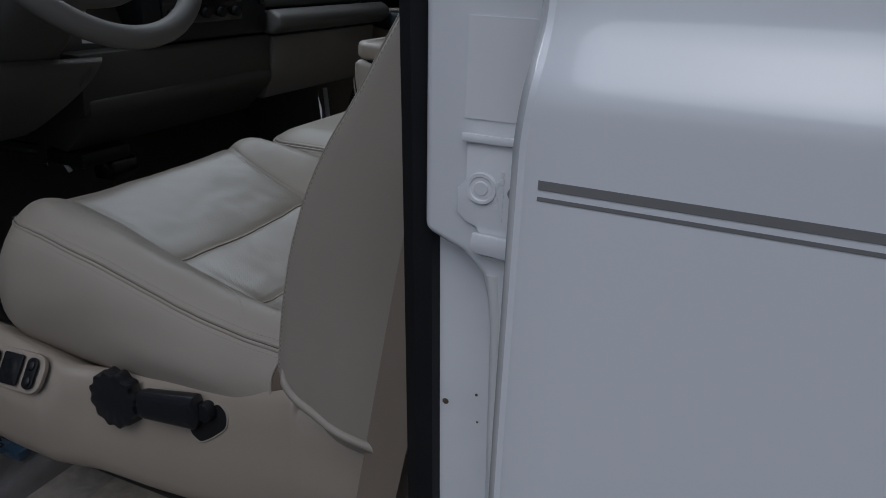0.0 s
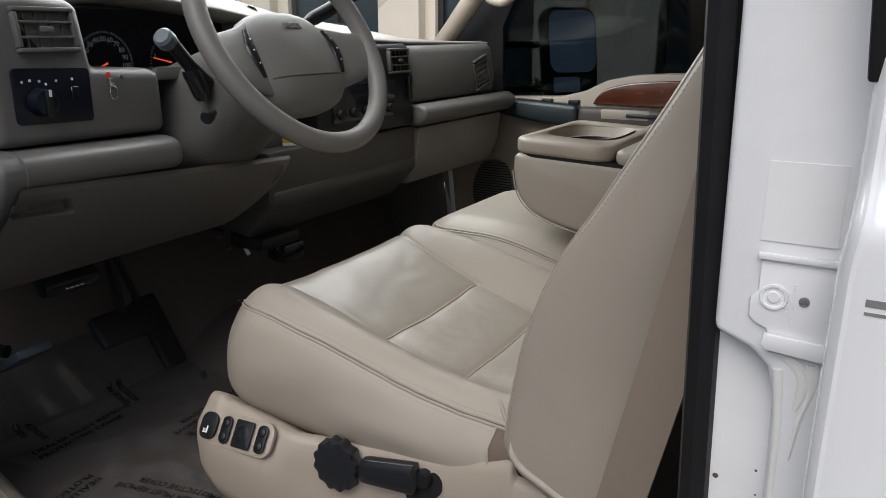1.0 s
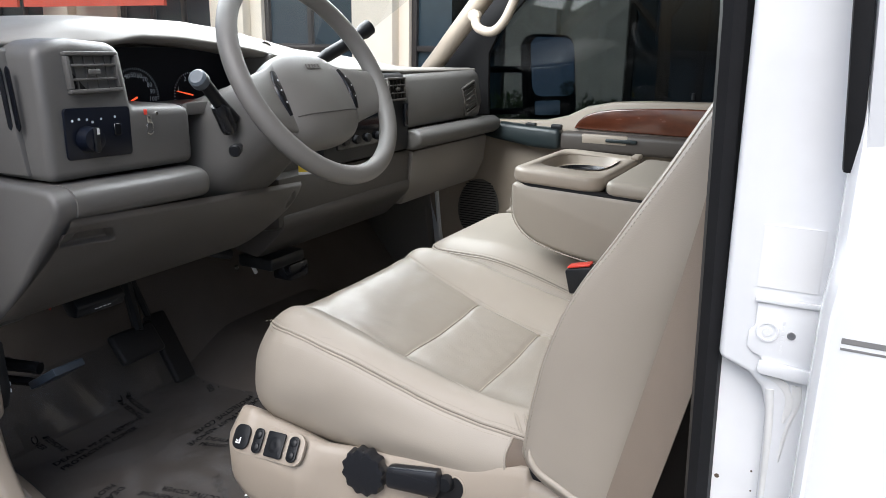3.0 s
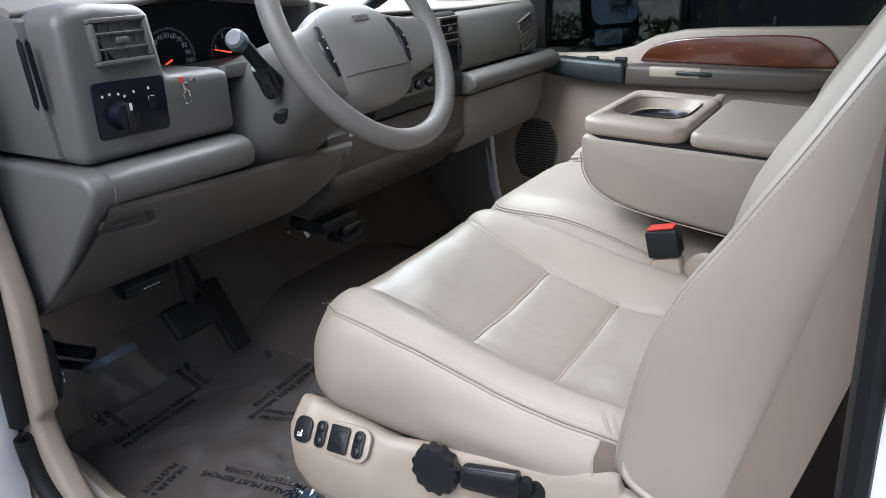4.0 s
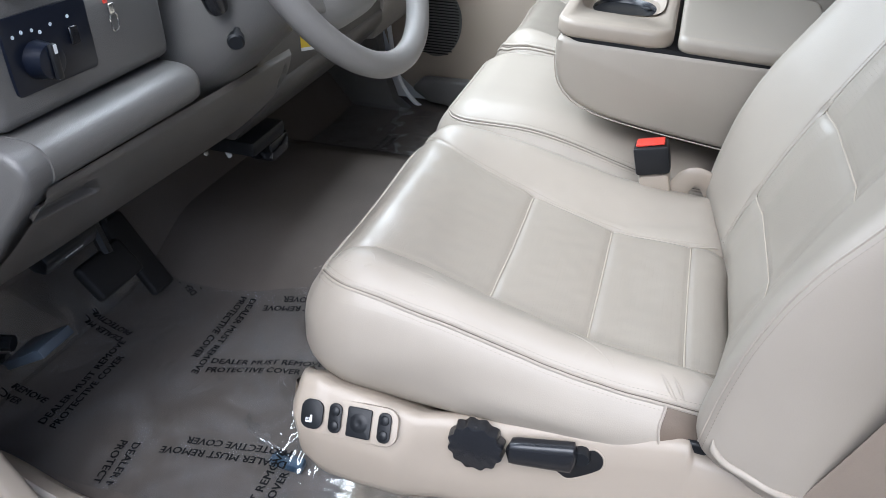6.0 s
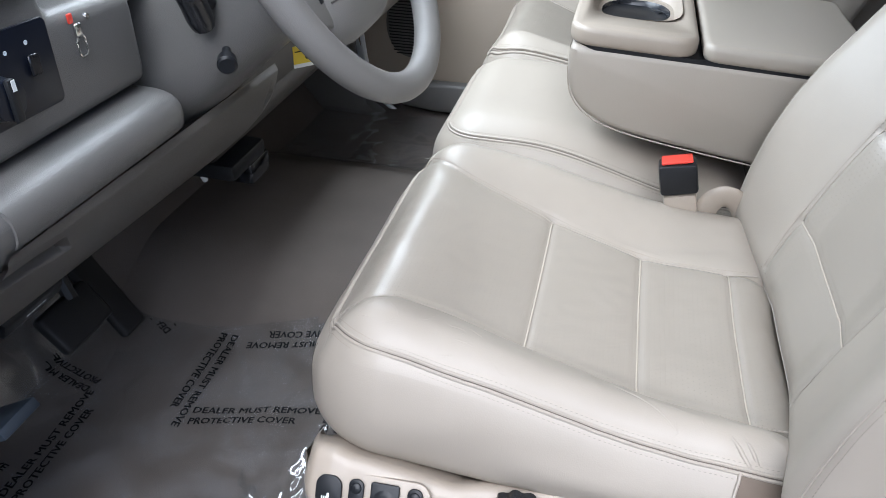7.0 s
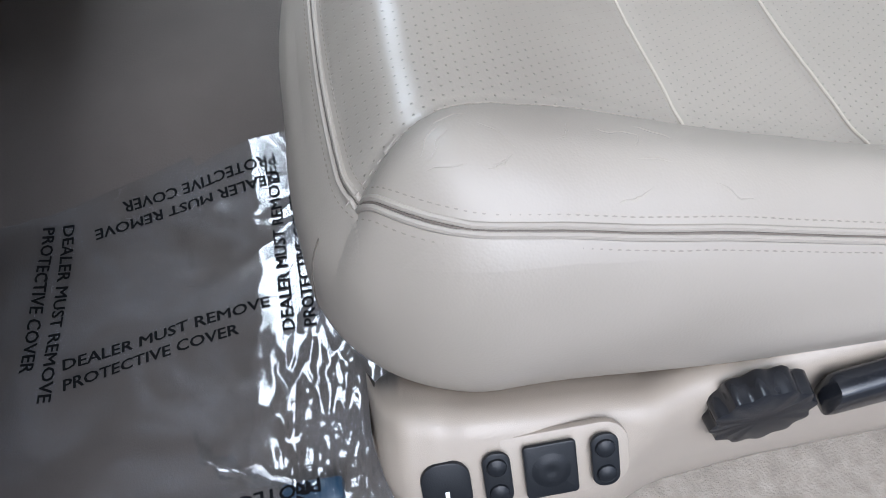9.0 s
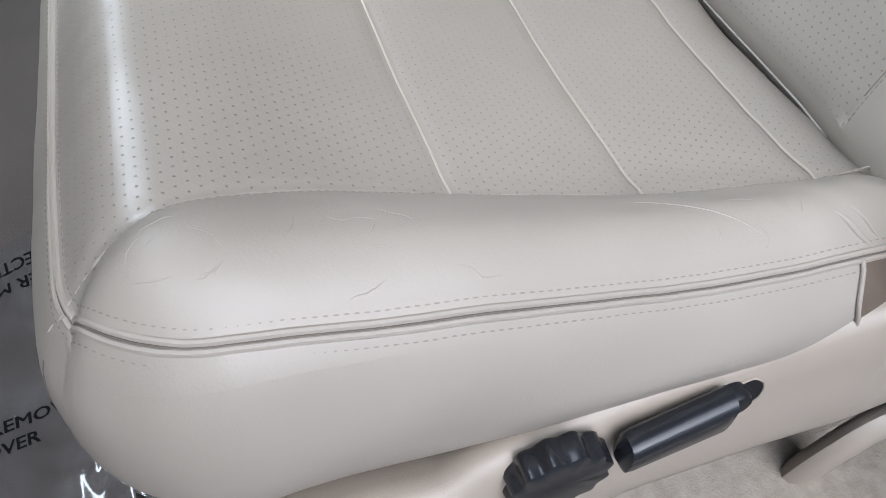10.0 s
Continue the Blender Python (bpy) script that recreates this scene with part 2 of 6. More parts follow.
def prism(outline, axis, d0, d1, bevel=0.0, seg=2, bm=None):
    """A flat outline (pairs, in the two other axes' order) drawn out along an axis."""
    out = bm or bmesh.new()
    b = bmesh.new()
    put = {"x": lambda p, d: (d, p[0], p[1]), "y": lambda p, d: (p[0], d, p[1]), "z": lambda p, d: (p[0], p[1], d)}[axis]
    v0, v1 = [b.verts.new(put(p, d0)) for p in outline], [b.verts.new(put(p, d1)) for p in outline]
    b.faces.new(v0)
    b.faces.new(v1[::-1])
    for i in range(len(outline)):
        j = (i + 1) % len(outline)
        b.faces.new((v0[i], v0[j], v1[j], v1[i]))
    bmesh.ops.recalc_face_normals(b, faces=b.faces)
    if bevel:
        rim = [e for e in b.edges if len(e.link_faces) == 2 and e.calc_face_angle(0) > radians(35)]
        bmesh.ops.bevel(b, geom=rim, offset=bevel, segments=seg, affect="EDGES", profile=0.5)
    tmp = bpy.data.meshes.new("tmp")
    b.to_mesh(tmp)
    b.free()
    out.from_mesh(tmp)
    bpy.data.meshes.remove(tmp)
    return out


def tube(points, radius, seg=10, closed=False, bm=None, flat=1.0, up=(0, 0, 1)):
    """A round (or flattened) bar along points; radius may be a list."""
    b = bm or bmesh.new()
    pts = [Vector(p) for p in points]
    n = len(pts)
    rings = []
    for i, p in enumerate(pts):
        a = pts[(i - 1) % n] if closed or i else pts[0]
        c = pts[(i + 1) % n] if closed or i < n - 1 else pts[-1]
        t = (c - a).normalized()
        s = t.cross(Vector(up))
        if s.length < 1e-4:
            s = t.cross(Vector((1, 0, 0)))
        s.normalize()
        w = s.cross(t).normalized()
        r = radius[i] if isinstance(radius, (list, tuple)) else radius
        rings.append([b.verts.new(p + s * (r * math.cos(2 * math.pi * k / seg)) + w * (r * flat * math.sin(2 * math.pi * k / seg))) for k in range(seg)])
    for i in range(n if closed else n - 1):
        a, c = rings[i], rings[(i + 1) % n]
        for k in range(seg):
            b.faces.new((a[k], a[(k + 1) % seg], c[(k + 1) % seg], c[k]))
    if not closed:
        b.faces.new(rings[0][::-1])
        b.faces.new(rings[-1])
    return b


def loft(rings, bm=None, caps=True, closed=True):
    """Skin over rings of equal length."""
    b = bm or bmesh.new()
    vs = [[b.verts.new(p) for p in r] for r in rings]
    n = len(vs[0])
    for a, c in zip(vs[:-1], vs[1:]):
        for k in range(n if closed else n - 1):
            b.faces.new((a[k], a[(k + 1) % n], c[(k + 1) % n], c[k]))
    if caps and closed:
        b.faces.new(vs[0][::-1])
        b.faces.new(vs[-1])
    return b


def lathe(profile, centre, axis, seg=32, lobes=0, depth=0.0):
    """A turned shape: pairs of (distance along axis, radius); lobes scallop the rim."""
    axis = Vector(axis).normalized()
    q = axis.to_track_quat("Z", "Y").to_matrix()
    rings = []
    for d, r in profile:
        ring = []
        for k in range(seg):
            th = 2 * math.pi * k / seg
            rr = r * (1 - depth * (0.5 + 0.5 * math.cos(lobes * th))) if lobes else r
            ring.append(Vector(centre) + q @ Vector((rr * math.cos(th), rr * math.sin(th), d)))
        rings.append(ring)
    return loft(rings)


def smooth_path(points, n=8):
    """Points on a smooth curve through the given ones."""
    p = [Vector(a) for a in points]
    p = [2 * p[0] - p[1]] + p + [2 * p[-1] - p[-2]]
    out = []
    for i in range(1, len(p) - 2):
        for k in range(n):
            t = k / n
            a, b, c, d = p[i - 1], p[i], p[i + 1], p[i + 2]
            out.append(0.5 * (2 * b + (c - a) * t + (2 * a - 5 * b + 4 * c - d) * t * t + (3 * b - a - 3 * c + d) * t ** 3))
    return out + [p[-2]]


def rounded(x0, z0, x1, z1, r, n=5):
    """The outline of a rectangle with round corners."""
    pts = []
    for cx, cz, a0 in ((x1 - r, z1 - r, 0), (x0 + r, z1 - r, 90), (x0 + r, z0 + r, 180), (x1 - r, z0 + r, 270)):
        for k in range(n + 1):
            a = radians(a0 + 90 * k / n)
            pts.append((cx + r * math.cos(a), cz + r * math.sin(a)))
    return pts


def squircle(hw, hh, n, p):
    return [(hw * math.copysign(abs(math.cos(a)) ** p, math.cos(a)), hh * math.copysign(abs(math.sin(a)) ** p, math.sin(a))) for a in [2 * math.pi * k / n for k in range(n)]]


def sstep(a, b, x):
    t = min(1.0, max(0.0, (x - a) / (b - a)))
    return t * t * (3 - 2 * t)


def interp(x, xs, ys):
    return float(np.interp(x, xs, ys))


def text_mesh(words, height):
    """The words as a flat mesh in the xy plane, from the origin to the right."""
    cu = bpy.data.curves.new("words", "FONT")
    cu.body, cu.size, cu.resolution_u = words, height / 0.70, 2
    cu.extrude = 0.0
    ob = bpy.data.objects.new("words", cu)
    me = bpy.data.meshes.new_from_object(ob)
    bpy.data.objects.remove(ob)
    b = bmesh.new()
    b.from_mesh(me)
    bpy.data.meshes.remove(me)
    bpy.data.curves.remove(cu)
    return b


def lettering(name, words, height, m, mat, parent, width=None, label="", drape=None):
    b = text_mesh(words, height)
    if width:
        w = max(v.co.x for v in b.verts)
        bmesh.ops.scale(b, vec=(width / w, 1, 1), verts=b.verts)
    b.transform(m)
    if drape:
        for v in b.verts:
            v.co.z = drape(v.co.x, v.co.y) + v.co.z
    return part(name, b, mat, parent, label)


# ---- ground, building and plants outside ----
b = bmesh.new()
bmesh.ops.create_grid(b, x_segments=2, y_segments=2, size=400)
b.transform(Matrix.Translation((0, 0, -0.80)))
structure("ground", b, asphalt, "grey asphalt of the parking place")
structure("pavement", box((-30, 5.2, -0.80), (20, 8.0, -0.66), 0.02), concrete, "pale concrete pavement in front of the shop")
WALL_Y = 8.0
WINDOWS = [(-13.4, -11.2), (-9.6, -7.6), (-6.75, -5.22), (-4.42, -3.12), (-1.72, 0.6), (2.2, 4.5), (6.0, 8.0)]
Z0, Z1, ZTOP = -0.10, 2.3, 4.2
b = bmesh.new()
edges = [-18.0] + [e for w in WINDOWS for e in w] + [14.0]
for a, c in zip(edges[0::2], edges[1::2]):
    box((a, WALL_Y, -0.80), (c, WALL_Y + 0.3, ZTOP), 0.0, bm=b)
for a, c in WINDOWS:
    box((a, WALL_Y, -0.80), (c, WALL_Y + 0.3, Z0), 0.0, bm=b)
    box((a, WALL_Y, Z1), (c, WALL_Y + 0.3, ZTOP), 0.0, bm=b)
box((-18, WALL_Y + 0.3, -0.8), (14, WALL_Y + 9, ZTOP - 0.1), 0.0, bm=b)
shop = thing("shop_building", "cream stucco shop building with dark framed windows", "building", (-2, WALL_Y, -0.8))
part("wall", b, stucco, shop)
for a, c in zip(edges[0::2], edges[1::2]):
    if c - a > 0.7:
        part("pilaster", box((a + 0.06, WALL_Y - 0.16, -0.66), (min(a + 0.66, c - 0.06), WALL_Y - 0.002, ZTOP), 0.01), stucco, shop)
part("cornice", box((-18, WALL_Y - 0.3, ZTOP), (14, WALL_Y + 0.4, ZTOP + 0.25), 0.03), stucco, shop)
for a, c in WINDOWS:
    w = part("window", box((a + 0.005, WALL_Y + 0.12, Z0 + 0.005), (c - 0.005, WALL_Y + 0.14, Z1 - 0.005)), window_blue, shop, "dark reflecting shop window")
    fr = bmesh.new()
    xs = np.linspace(a + 0.04, c - 0.04, 4 if c - a > 1.8 else 3)
    for x in xs:
        box((x - 0.035, WALL_Y + 0.06, Z0 + 0.01), (x + 0.035, WALL_Y + 0.118, Z1 - 0.01), 0.004, bm=fr)
    for z in (Z0 + 0.05, 0.75, Z1 - 0.05):
        box((a + 0.076, WALL_Y + 0.065, z - 0.035), (c - 0.076, WALL_Y + 0.112, z + 0.035), 0.004, bm=fr)
    part("frame", fr, bronze_frame, w)


for a, c in ((-13.2, -10.65), (-10.5, -7.6)):
    part("awning", prism([(8.0, 1.95), (7.1, 1.42), (7.1, 1.24), (7.14, 1.24), (7.14, 1.40), (8.0, 1.90)], "x", a, c), awning_red, shop, "red canvas awning")


def leaf_cloud(centres, count, size, seed):
    rng = random.Random(seed)
    vs, fs = [], []
    for _ in range(count):
        c, r = rng.choice(centres)
        d = Vector((rng.gauss(0, 1), rng.gauss(0, 1), rng.gauss(0, 1))).normalized() * r * rng.uniform(0.55, 1.05)
        p = Vector(c) + Vector((d.x, d.y, d.z * 0.8))
        q = Euler((rng.uniform(0, 6.3), rng.uniform(0, 6.3), rng.uniform(0, 6.3))).to_matrix()
        s = size * rng.uniform(0.6, 1.3)
        k = len(vs)
        for a, e in ((-1, 0), (0, 0.45), (1, 0), (0, -0.45)):
            vs.append(p + q @ Vector((a * s, e * s, 0)))
        fs.append((k, k + 1, k + 2, k + 3))
    me = bpy.data.meshes.new("leaves")
    me.from_pydata(vs, [], fs)
    bb = bmesh.new()
    bb.from_mesh(me)
    bpy.data.meshes.remove(me)
    return bb


rng = random.Random(4)
hedge = tagged(part("hedge", leaf_cloud([((x, 7.55 + rng.uniform(-0.1, 0.1), 0.02 + rng.uniform(-0.5, 0.20)), 0.22) for x in np.arange(-3.4, 2.0, 0.09)], 9000, 0.035, 5), leaf, None),
               "low clipped green hedge along the shop wall", "hedge", "", "stuff")


def tree(at, height, seed, crown):
    rng = random.Random(seed)
    t = thing("tree", "young street tree with a thin trunk and bare forked limbs" if not crown else "leafy green tree beside the parking place", "tree", at)
    bb = bmesh.new()
    x, y, z = at
    tube(smooth_path([(x, y, z - 0.05), (x + 0.03, y, z + 0.5 * height * 0.5), (x - 0.02, y + 0.02, z + 0.5 * height)], 5), [0.07 - 0.002 * k for k in range(11)], 8, bm=bb)
    tips = []
    for k in range(7):
        a = 2 * math.pi * k / 7 + rng.uniform(-0.3, 0.3)
        e = Vector((x + math.cos(a) * height * 0.28, y + math.sin(a) * height * 0.28, z + height * rng.uniform(0.75, 1.0)))
        s = Vector((x, y, z + height * rng.uniform(0.35, 0.5)))
        mid = (s + e) / 2 + Vector((math.cos(a) * 0.1, math.sin(a) * 0.1, -0.08))
        path = smooth_path([s, mid, e], 5)
        tube(path, [0.035 - 0.0026 * i for i in range(len(path))], 6, bm=bb)
        tips.append(e)
        for j in range(3):
            g = path[4 + 2 * j % 6] + Vector((rng.uniform(-0.5, 0.5), rng.uniform(-0.5, 0.5), rng.uniform(0.3, 0.7))) * height * 0.16
            tube([path[4 + 2 * j % 6], (path[4 + 2 * j % 6] + g) / 2 + Vector((0, 0, 0.04)), g], [0.014, 0.010, 0.005], 5, bm=bb)
            tips.append(g)
    part("trunk", bb, bark, t)
    if crown:
        part("crown", leaf_cloud([(p, 0.55) for p in tips], 6000, 0.06, seed), leaf, t)
    return t


tree((-1.05, 6.6, -0.66), 4.2, 3, False)
tree((-7.5, -9.0, -0.80), 5.0, 6, True)
tree((1.8, -11.0, -0.80), 5.5, 8, True)
tree((30.0, 4.7, -0.80), 8.0, 9, True)

# ---- the cab: floor, roof, walls ----
YC = 1.372          # the truck's middle


def floor_z(x, y):
    z = 0.085 * sstep(0.97, 1.22, y) * (1 - sstep(1.52, 1.78, y))
    z -= 0.03 * sstep(1.6, 1.9, y)
    z += 0.36 * max(0.0, (-1.03 - x)) ** 1.0 / 0.30 if x < -1.03 else 0
    z += 0.003 * math.sin(9 * x + 3 * y) * math.sin(7 * y)
    return z


def sheet(x0, x1, y0, y1, nx, ny, f, thick=0.0):
    bb = bmesh.new()
    g = [[bb.verts.new((x, y, f(x, y))) for y in np.linspace(y0, y1, ny)] for x in np.linspace(x0, x1, nx)]
    for i in range(nx - 1):
        for j in range(ny - 1):
            bb.faces.new((g[i][j], g[i + 1][j], g[i + 1][j + 1], g[i][j + 1]))
    return bb


structure("floor", sheet(-1.42, 1.25, 0.47, 2.24, 90, 60, floor_z), carpet, "grey carpeted cab floor rising to the tunnel")
cab = thing("truck_cab", "white pickup truck cab with an open driver's door", "vehicle", (0, YC, -0.3), "", "structure")
part("side_carpet", sheet(-0.405, 0.25, 0.50, 0.70, 50, 20, lambda x, y: 0.008 + 0.0015 * math.sin(90 * x + 9 * y)), carpet_tan, cab, "light tan ribbed carpet beside the seat")
# rocker panel, sill and scuff plate
part("rocker", prism([(0.355, -0.30), (0.365, -0.06), (0.385, 0.0), (0.415, 0.008), (0.46, 0.006), (0.49, -0.03), (0.49, -0.30)], "x", -1.0, 0.30, 0.0), paint, cab, "white painted rocker panel")
SILL = [(0.428, 0.008), (0.434, 0.038), (0.47, 0.060), (0.488, 0.055), (0.502, 0.030), (0.506, 0.004), (0.47, 0.000)]
rings = []
for x in np.linspace(-0.98, 0.30, 40):
    k = sstep(-0.72, -0.90, x)
    dy = 0.02 * sstep(-0.7, -0.95, x)
    rings.append([(x, y + dy * (y > 0.5), z + k * 0.10 * min(1, (0.52 - y) / 0.07) * (y < 0.515)) for y, z in SILL])
part("scuff_plate", loft(rings), plastic_tan, cab, "tan plastic door sill plate")
# hinge pillar with its tan kick trim
kick = [(-0.70, 0.030), (-0.725, 0.065), (-0.755, 0.11), (-0.78, 0.165), (-0.792, 0.22), (-0.772, 0.24), (-0.765, 0.42), (-0.80, 0.60), (-1.1, 0.60), (-1.1, 0.02)]
part("kick_panel", prism(kick, "y", 0.414, 0.450, 0.010, 3), plastic_tan, cab, "tan plastic kick panel")
part("hinge_pillar", prism([(-0.86, -0.05), (-0.835, 0.16), (-0.80, 0.40), (-0.80, 0.85), (-1.15, 0.85), (-1.15, -0.05)], "y", 0.345, 0.409, 0.01), paint, cab)
seal = smooth_path([(0.262, 0.43, 0.30), (0.255, 0.42, 0.08), (0.20, 0.408, 0.03), (-0.2, 0.406, 0.020), (-0.66, 0.406, 0.022), (-0.76, 0.405, 0.07), (-0.815, 0.404, 0.17), (-0.80, 0.404, 0.40), (-0.785, 0.410, 0.62), (-0.80, 0.42, 0.84)], 8)
part("door_seal", tube(seal, 0.0145, 10), rubber, cab, "black rubber door seal")
# B-pillar: broad black seal, white jamb, lower recess
rings = []
for z in np.linspace(0.0, 1.22, 30):
    x0 = interp(z, [0.0, 0.42, 0.60, 0.85, 1.22], [0.262, 0.2465, 0.240, 0.230, 0.20])
    x1 = x0 + 0.0235
    rings.append([(x0 + 0.002, 0.50, z), (x0, 0.452, z), (x0 + 0.004, 0.438, z), (x0 + 0.012, 0.434, z), (x1 - 0.003, 0.440, z), (x1, 0.452, z), (x1, 0.50, z)])
part("pillar_seal", loft(rings), rubber, cab, "broad black rubber seal on the door pillar")
jamb = [(0.262, 0.575), (0.285, 0.566), (0.296, 0.556), (0.302, 0.535), (0.306, 0.42), (0.312, 0.05), (0.40, 0.05), (0.40, 1.22), (0.232, 1.22), (0.256, 0.85)]
part("door_pillar", prism(jamb, "y", 0.428, 0.50, 0.005, 3), paint_in, cab, "white painted door pillar")
part("pillar_recess", prism([(0.262, 0.02), (0.345, 0.02), (0.345, 0.60), (0.262, 0.60)], "y", 0.4475, 0.4985, 0.0), paint_in, cab)
# striker plate pressed in the jamb
PY = 0.428
plate = [(0.286, 0.630), (0.286, 0.607), (0.282, 0.603), (0.282, 0.590), (0.287, 0.585), (0.293, 0.583), (0.296, 0.575), (0.335, 0.572), (0.335, 0.630)]
sp = part("jamb_plate", prism(plate, "y", PY - 0.003, PY - 0.0003, 0.0012), paint_in, cab, "painted plate with a pressed ring on the pillar")
part("ledge", box((0.284, PY - 0.0060, 0.6280), (0.335, PY - 0.0032, 0.6325), 0.0010), paint_in, sp)
part("ledge", prism([(0.2915, 0.5735), (0.294, 0.570), (0.335, 0.567), (0.335, 0.579), (0.2925, 0.581)], "y", PY - 0.0070, PY - 0.0032, 0.0012), paint_in, sp)
part("ring", lathe([(0, 0.0085), (0.0016, 0.008), (0.0016, 0.0065), (0.0008, 0.0058), (0.0008, 0.004), (0.0016, 0.0034), (0.0016, 0.0001)], (0.2955, PY - 0.0030, 0.6045), (0, -1, 0), 28), paint_in, sp)
part("hole", lathe([(0, 0.0032), (0.0008, 0.0030), (0.0009, 0.0020), (0.0003, 0.0019), (0.0003, 0.0001)], (0.3125, PY - 0.0030, 0.604), (0, -1, 0), 16), steel, sp)
bars = bmesh.new()
for x, z0, z1 in ((0.3035, 0.594, 0.612), (0.3065, 0.588, 0.618)):
    for k in range(int((z1 - z0) / 0.004)):
        box((x - 0.0009, PY - 0.0036, z0 + 0.004 * k), (x + 0.0009, PY - 0.0031, z0 + 0.004 * k + 0.0027), bm=bars)
part("embossed_bars", bars, paint_in, sp)
part("sticker", box((0.2835, PY - 0.0008, 0.639), (0.326, PY - 0.0001, 0.688)), decal, cab, "pale rectangular sticker")
streak = smooth_path([(0.303, PY + 0.0024, 0.556), (0.307, PY + 0.0026, 0.52), (0.309, PY + 0.0026, 0.46), (0.311, PY + 0.0022, 0.40)], 6)
part("seam_sealer", tube(streak, [0.004 - 0.00008 * k for k in range(len(streak))], 16), sealer, cab, "white seam sealer streak")
for path, width in (([(0.301, 0.567), (0.312, 0.561), (0.318, 0.548), (0.316, 0.53)], 0.0085), ([(0.3215, 0.563), (0.323, 0.545), (0.3185, 0.52), (0.3165, 0.495)], 0.0045)):
    pts = smooth_path([(x, PY - 0.0001, z) for x, z in path], 6)
    rings = []
    for k, p in enumerate(pts):
        f = k / (len(pts) - 1)
        w = width * (1 - 0.8 * f) * (1 + 0.25 * math.sin(9 * f + 40 * width))
        rings.append([p + Vector((a * w, c, 0)) for a, c in ((-1, 0.002), (-0.6, -0.0006), (0.1, -0.0012), (0.7, -0.0005), (1, 0.002))])
    part("sealer_patch", loft(rings), sealer, cab, "brushed white seam sealer")
for x, z, r in ((0.2715, 0.4575, 0.0022), (0.2985, 0.481, 0.0010), (0.300, 0.463, 0.0008)):
    part("paint_chip", lathe([(0, r), (0.0003, r * 0.8), (0.0003, 0.0001)], (x, (0.4475 if x < 0.29 else PY) - 0.0004, z), (0, -1, 0), 7), brown_dark, cab, "brown chip in the paint")
# rear door skin with its rolled front edge
SK = 0.362


def door_skin(z):
    """How far the skin stands in from the widest line."""
    return 0.0 + 0.014 * sstep(0.662, 0.695, z) + 0.35 * max(0.0, z - 0.69) * 0.35 + 0.010 * sstep(0.45, 0.0, z) + 0.0


rings = []
for z in np.concatenate([np.linspace(-0.02, 0.62, 24), np.linspace(0.63, 0.72, 16), np.linspace(0.735, 0.80, 5)]):
    y = SK + door_skin(z)
    xe = 0.3275 + 0.003 * sstep(0.640, 0.680, z) + 0.003 * sstep(0.55, 0.2, z)
    ring = [(xe + 0.012, y + 0.055, z), (xe + 0.001, y + 0.05, z), (xe, y + 0.012, z), (xe + 0.002, y + 0.004, z), (xe + 0.006, y, z), (xe + 0.0085, y + 0.0012, z), (xe + 0.011, y, z)]
    ring += [(xe + 0.011 + d, y - 0.004 * math.sin(min(1, d / 0.5) * math.pi / 2), z) for d in (0.02, 0.05, 0.1, 0.2, 0.4, 0.8)] + [(1.14, y + 0.055, z)]
    rings.append(ring)
rd = thing("rear_door", "closed white rear cab door with grey pinstripes", "vehicle door", (0.7, SK, 0.3))
part("skin", loft(rings), paint, rd)
for z0, z1 in ((0.6278, 0.6318), (0.6232, 0.6250)):
    part("pinstripe", loft([[(0.3425 + d, SK + door_skin(z) - 0.004 * math.sin(min(1, d / 0.5) * math.pi / 2) - o, z) for d in (0, 0.05, 0.1, 0.2, 0.4, 0.78)] for z, o in ((z0, 0.0004), (z1, 0.0004))], closed=False, caps=False), stripe_grey, rd, "grey pinstripe")
part("window_channel", prism([(0.3275, 0.737), (0.3385, 0.737), (0.306, 1.18), (0.289, 1.18)], "y", SK + 0.024, SK + 0.05, 0.002), rubber, rd, "black window channel")
part("upper_frame", prism([(0.3390, 0.735), (0.40, 0.735), (0.37, 1.2), (0.3065, 1.2)], "y", SK + 0.022, SK + 0.066, 0.004), paint, rd)
part("window", box((0.402, SK + 0.05, 0.80), (1.12, SK + 0.055, 1.19)), tint_glass, rd)
# front door, swung wide open
fd = thing("front_door", "white driver's door with tan inner trim, swung open", "vehicle door", (-0.93, 0.36, 0.3))
swing = Matrix.Translation((-0.93, 0.36, 0)) @ Matrix.Rotation(radians(-86), 4, "Z")
part("skin", box((0.0, 0.0, -0.02), (1.17, 0.05, 0.70), 0.02, 3, swing), paint, fd)
part("trim", box((0.03, 0.052, 0.02), (1.14, 0.11, 0.68), 0.025, 3, swing), plastic_tan, fd, "tan door trim panel")
fw = bmesh.new()
for lo, hi in (((0.02, 0.01, 0.702), (0.06, 0.045, 1.15)), ((1.11, 0.01, 0.702), (1.15, 0.045, 1.18)), ((0.062, 0.01, 1.14), (1.108, 0.045, 1.18))):
    box(lo, hi, 0.008, 2, swing, fw)
part("window_frame", fw, paint, fd)
part("window", box((0.064, 0.025, 0.703), (1.106, 0.030, 1.138), 0, 2, swing), tint_glass, fd)
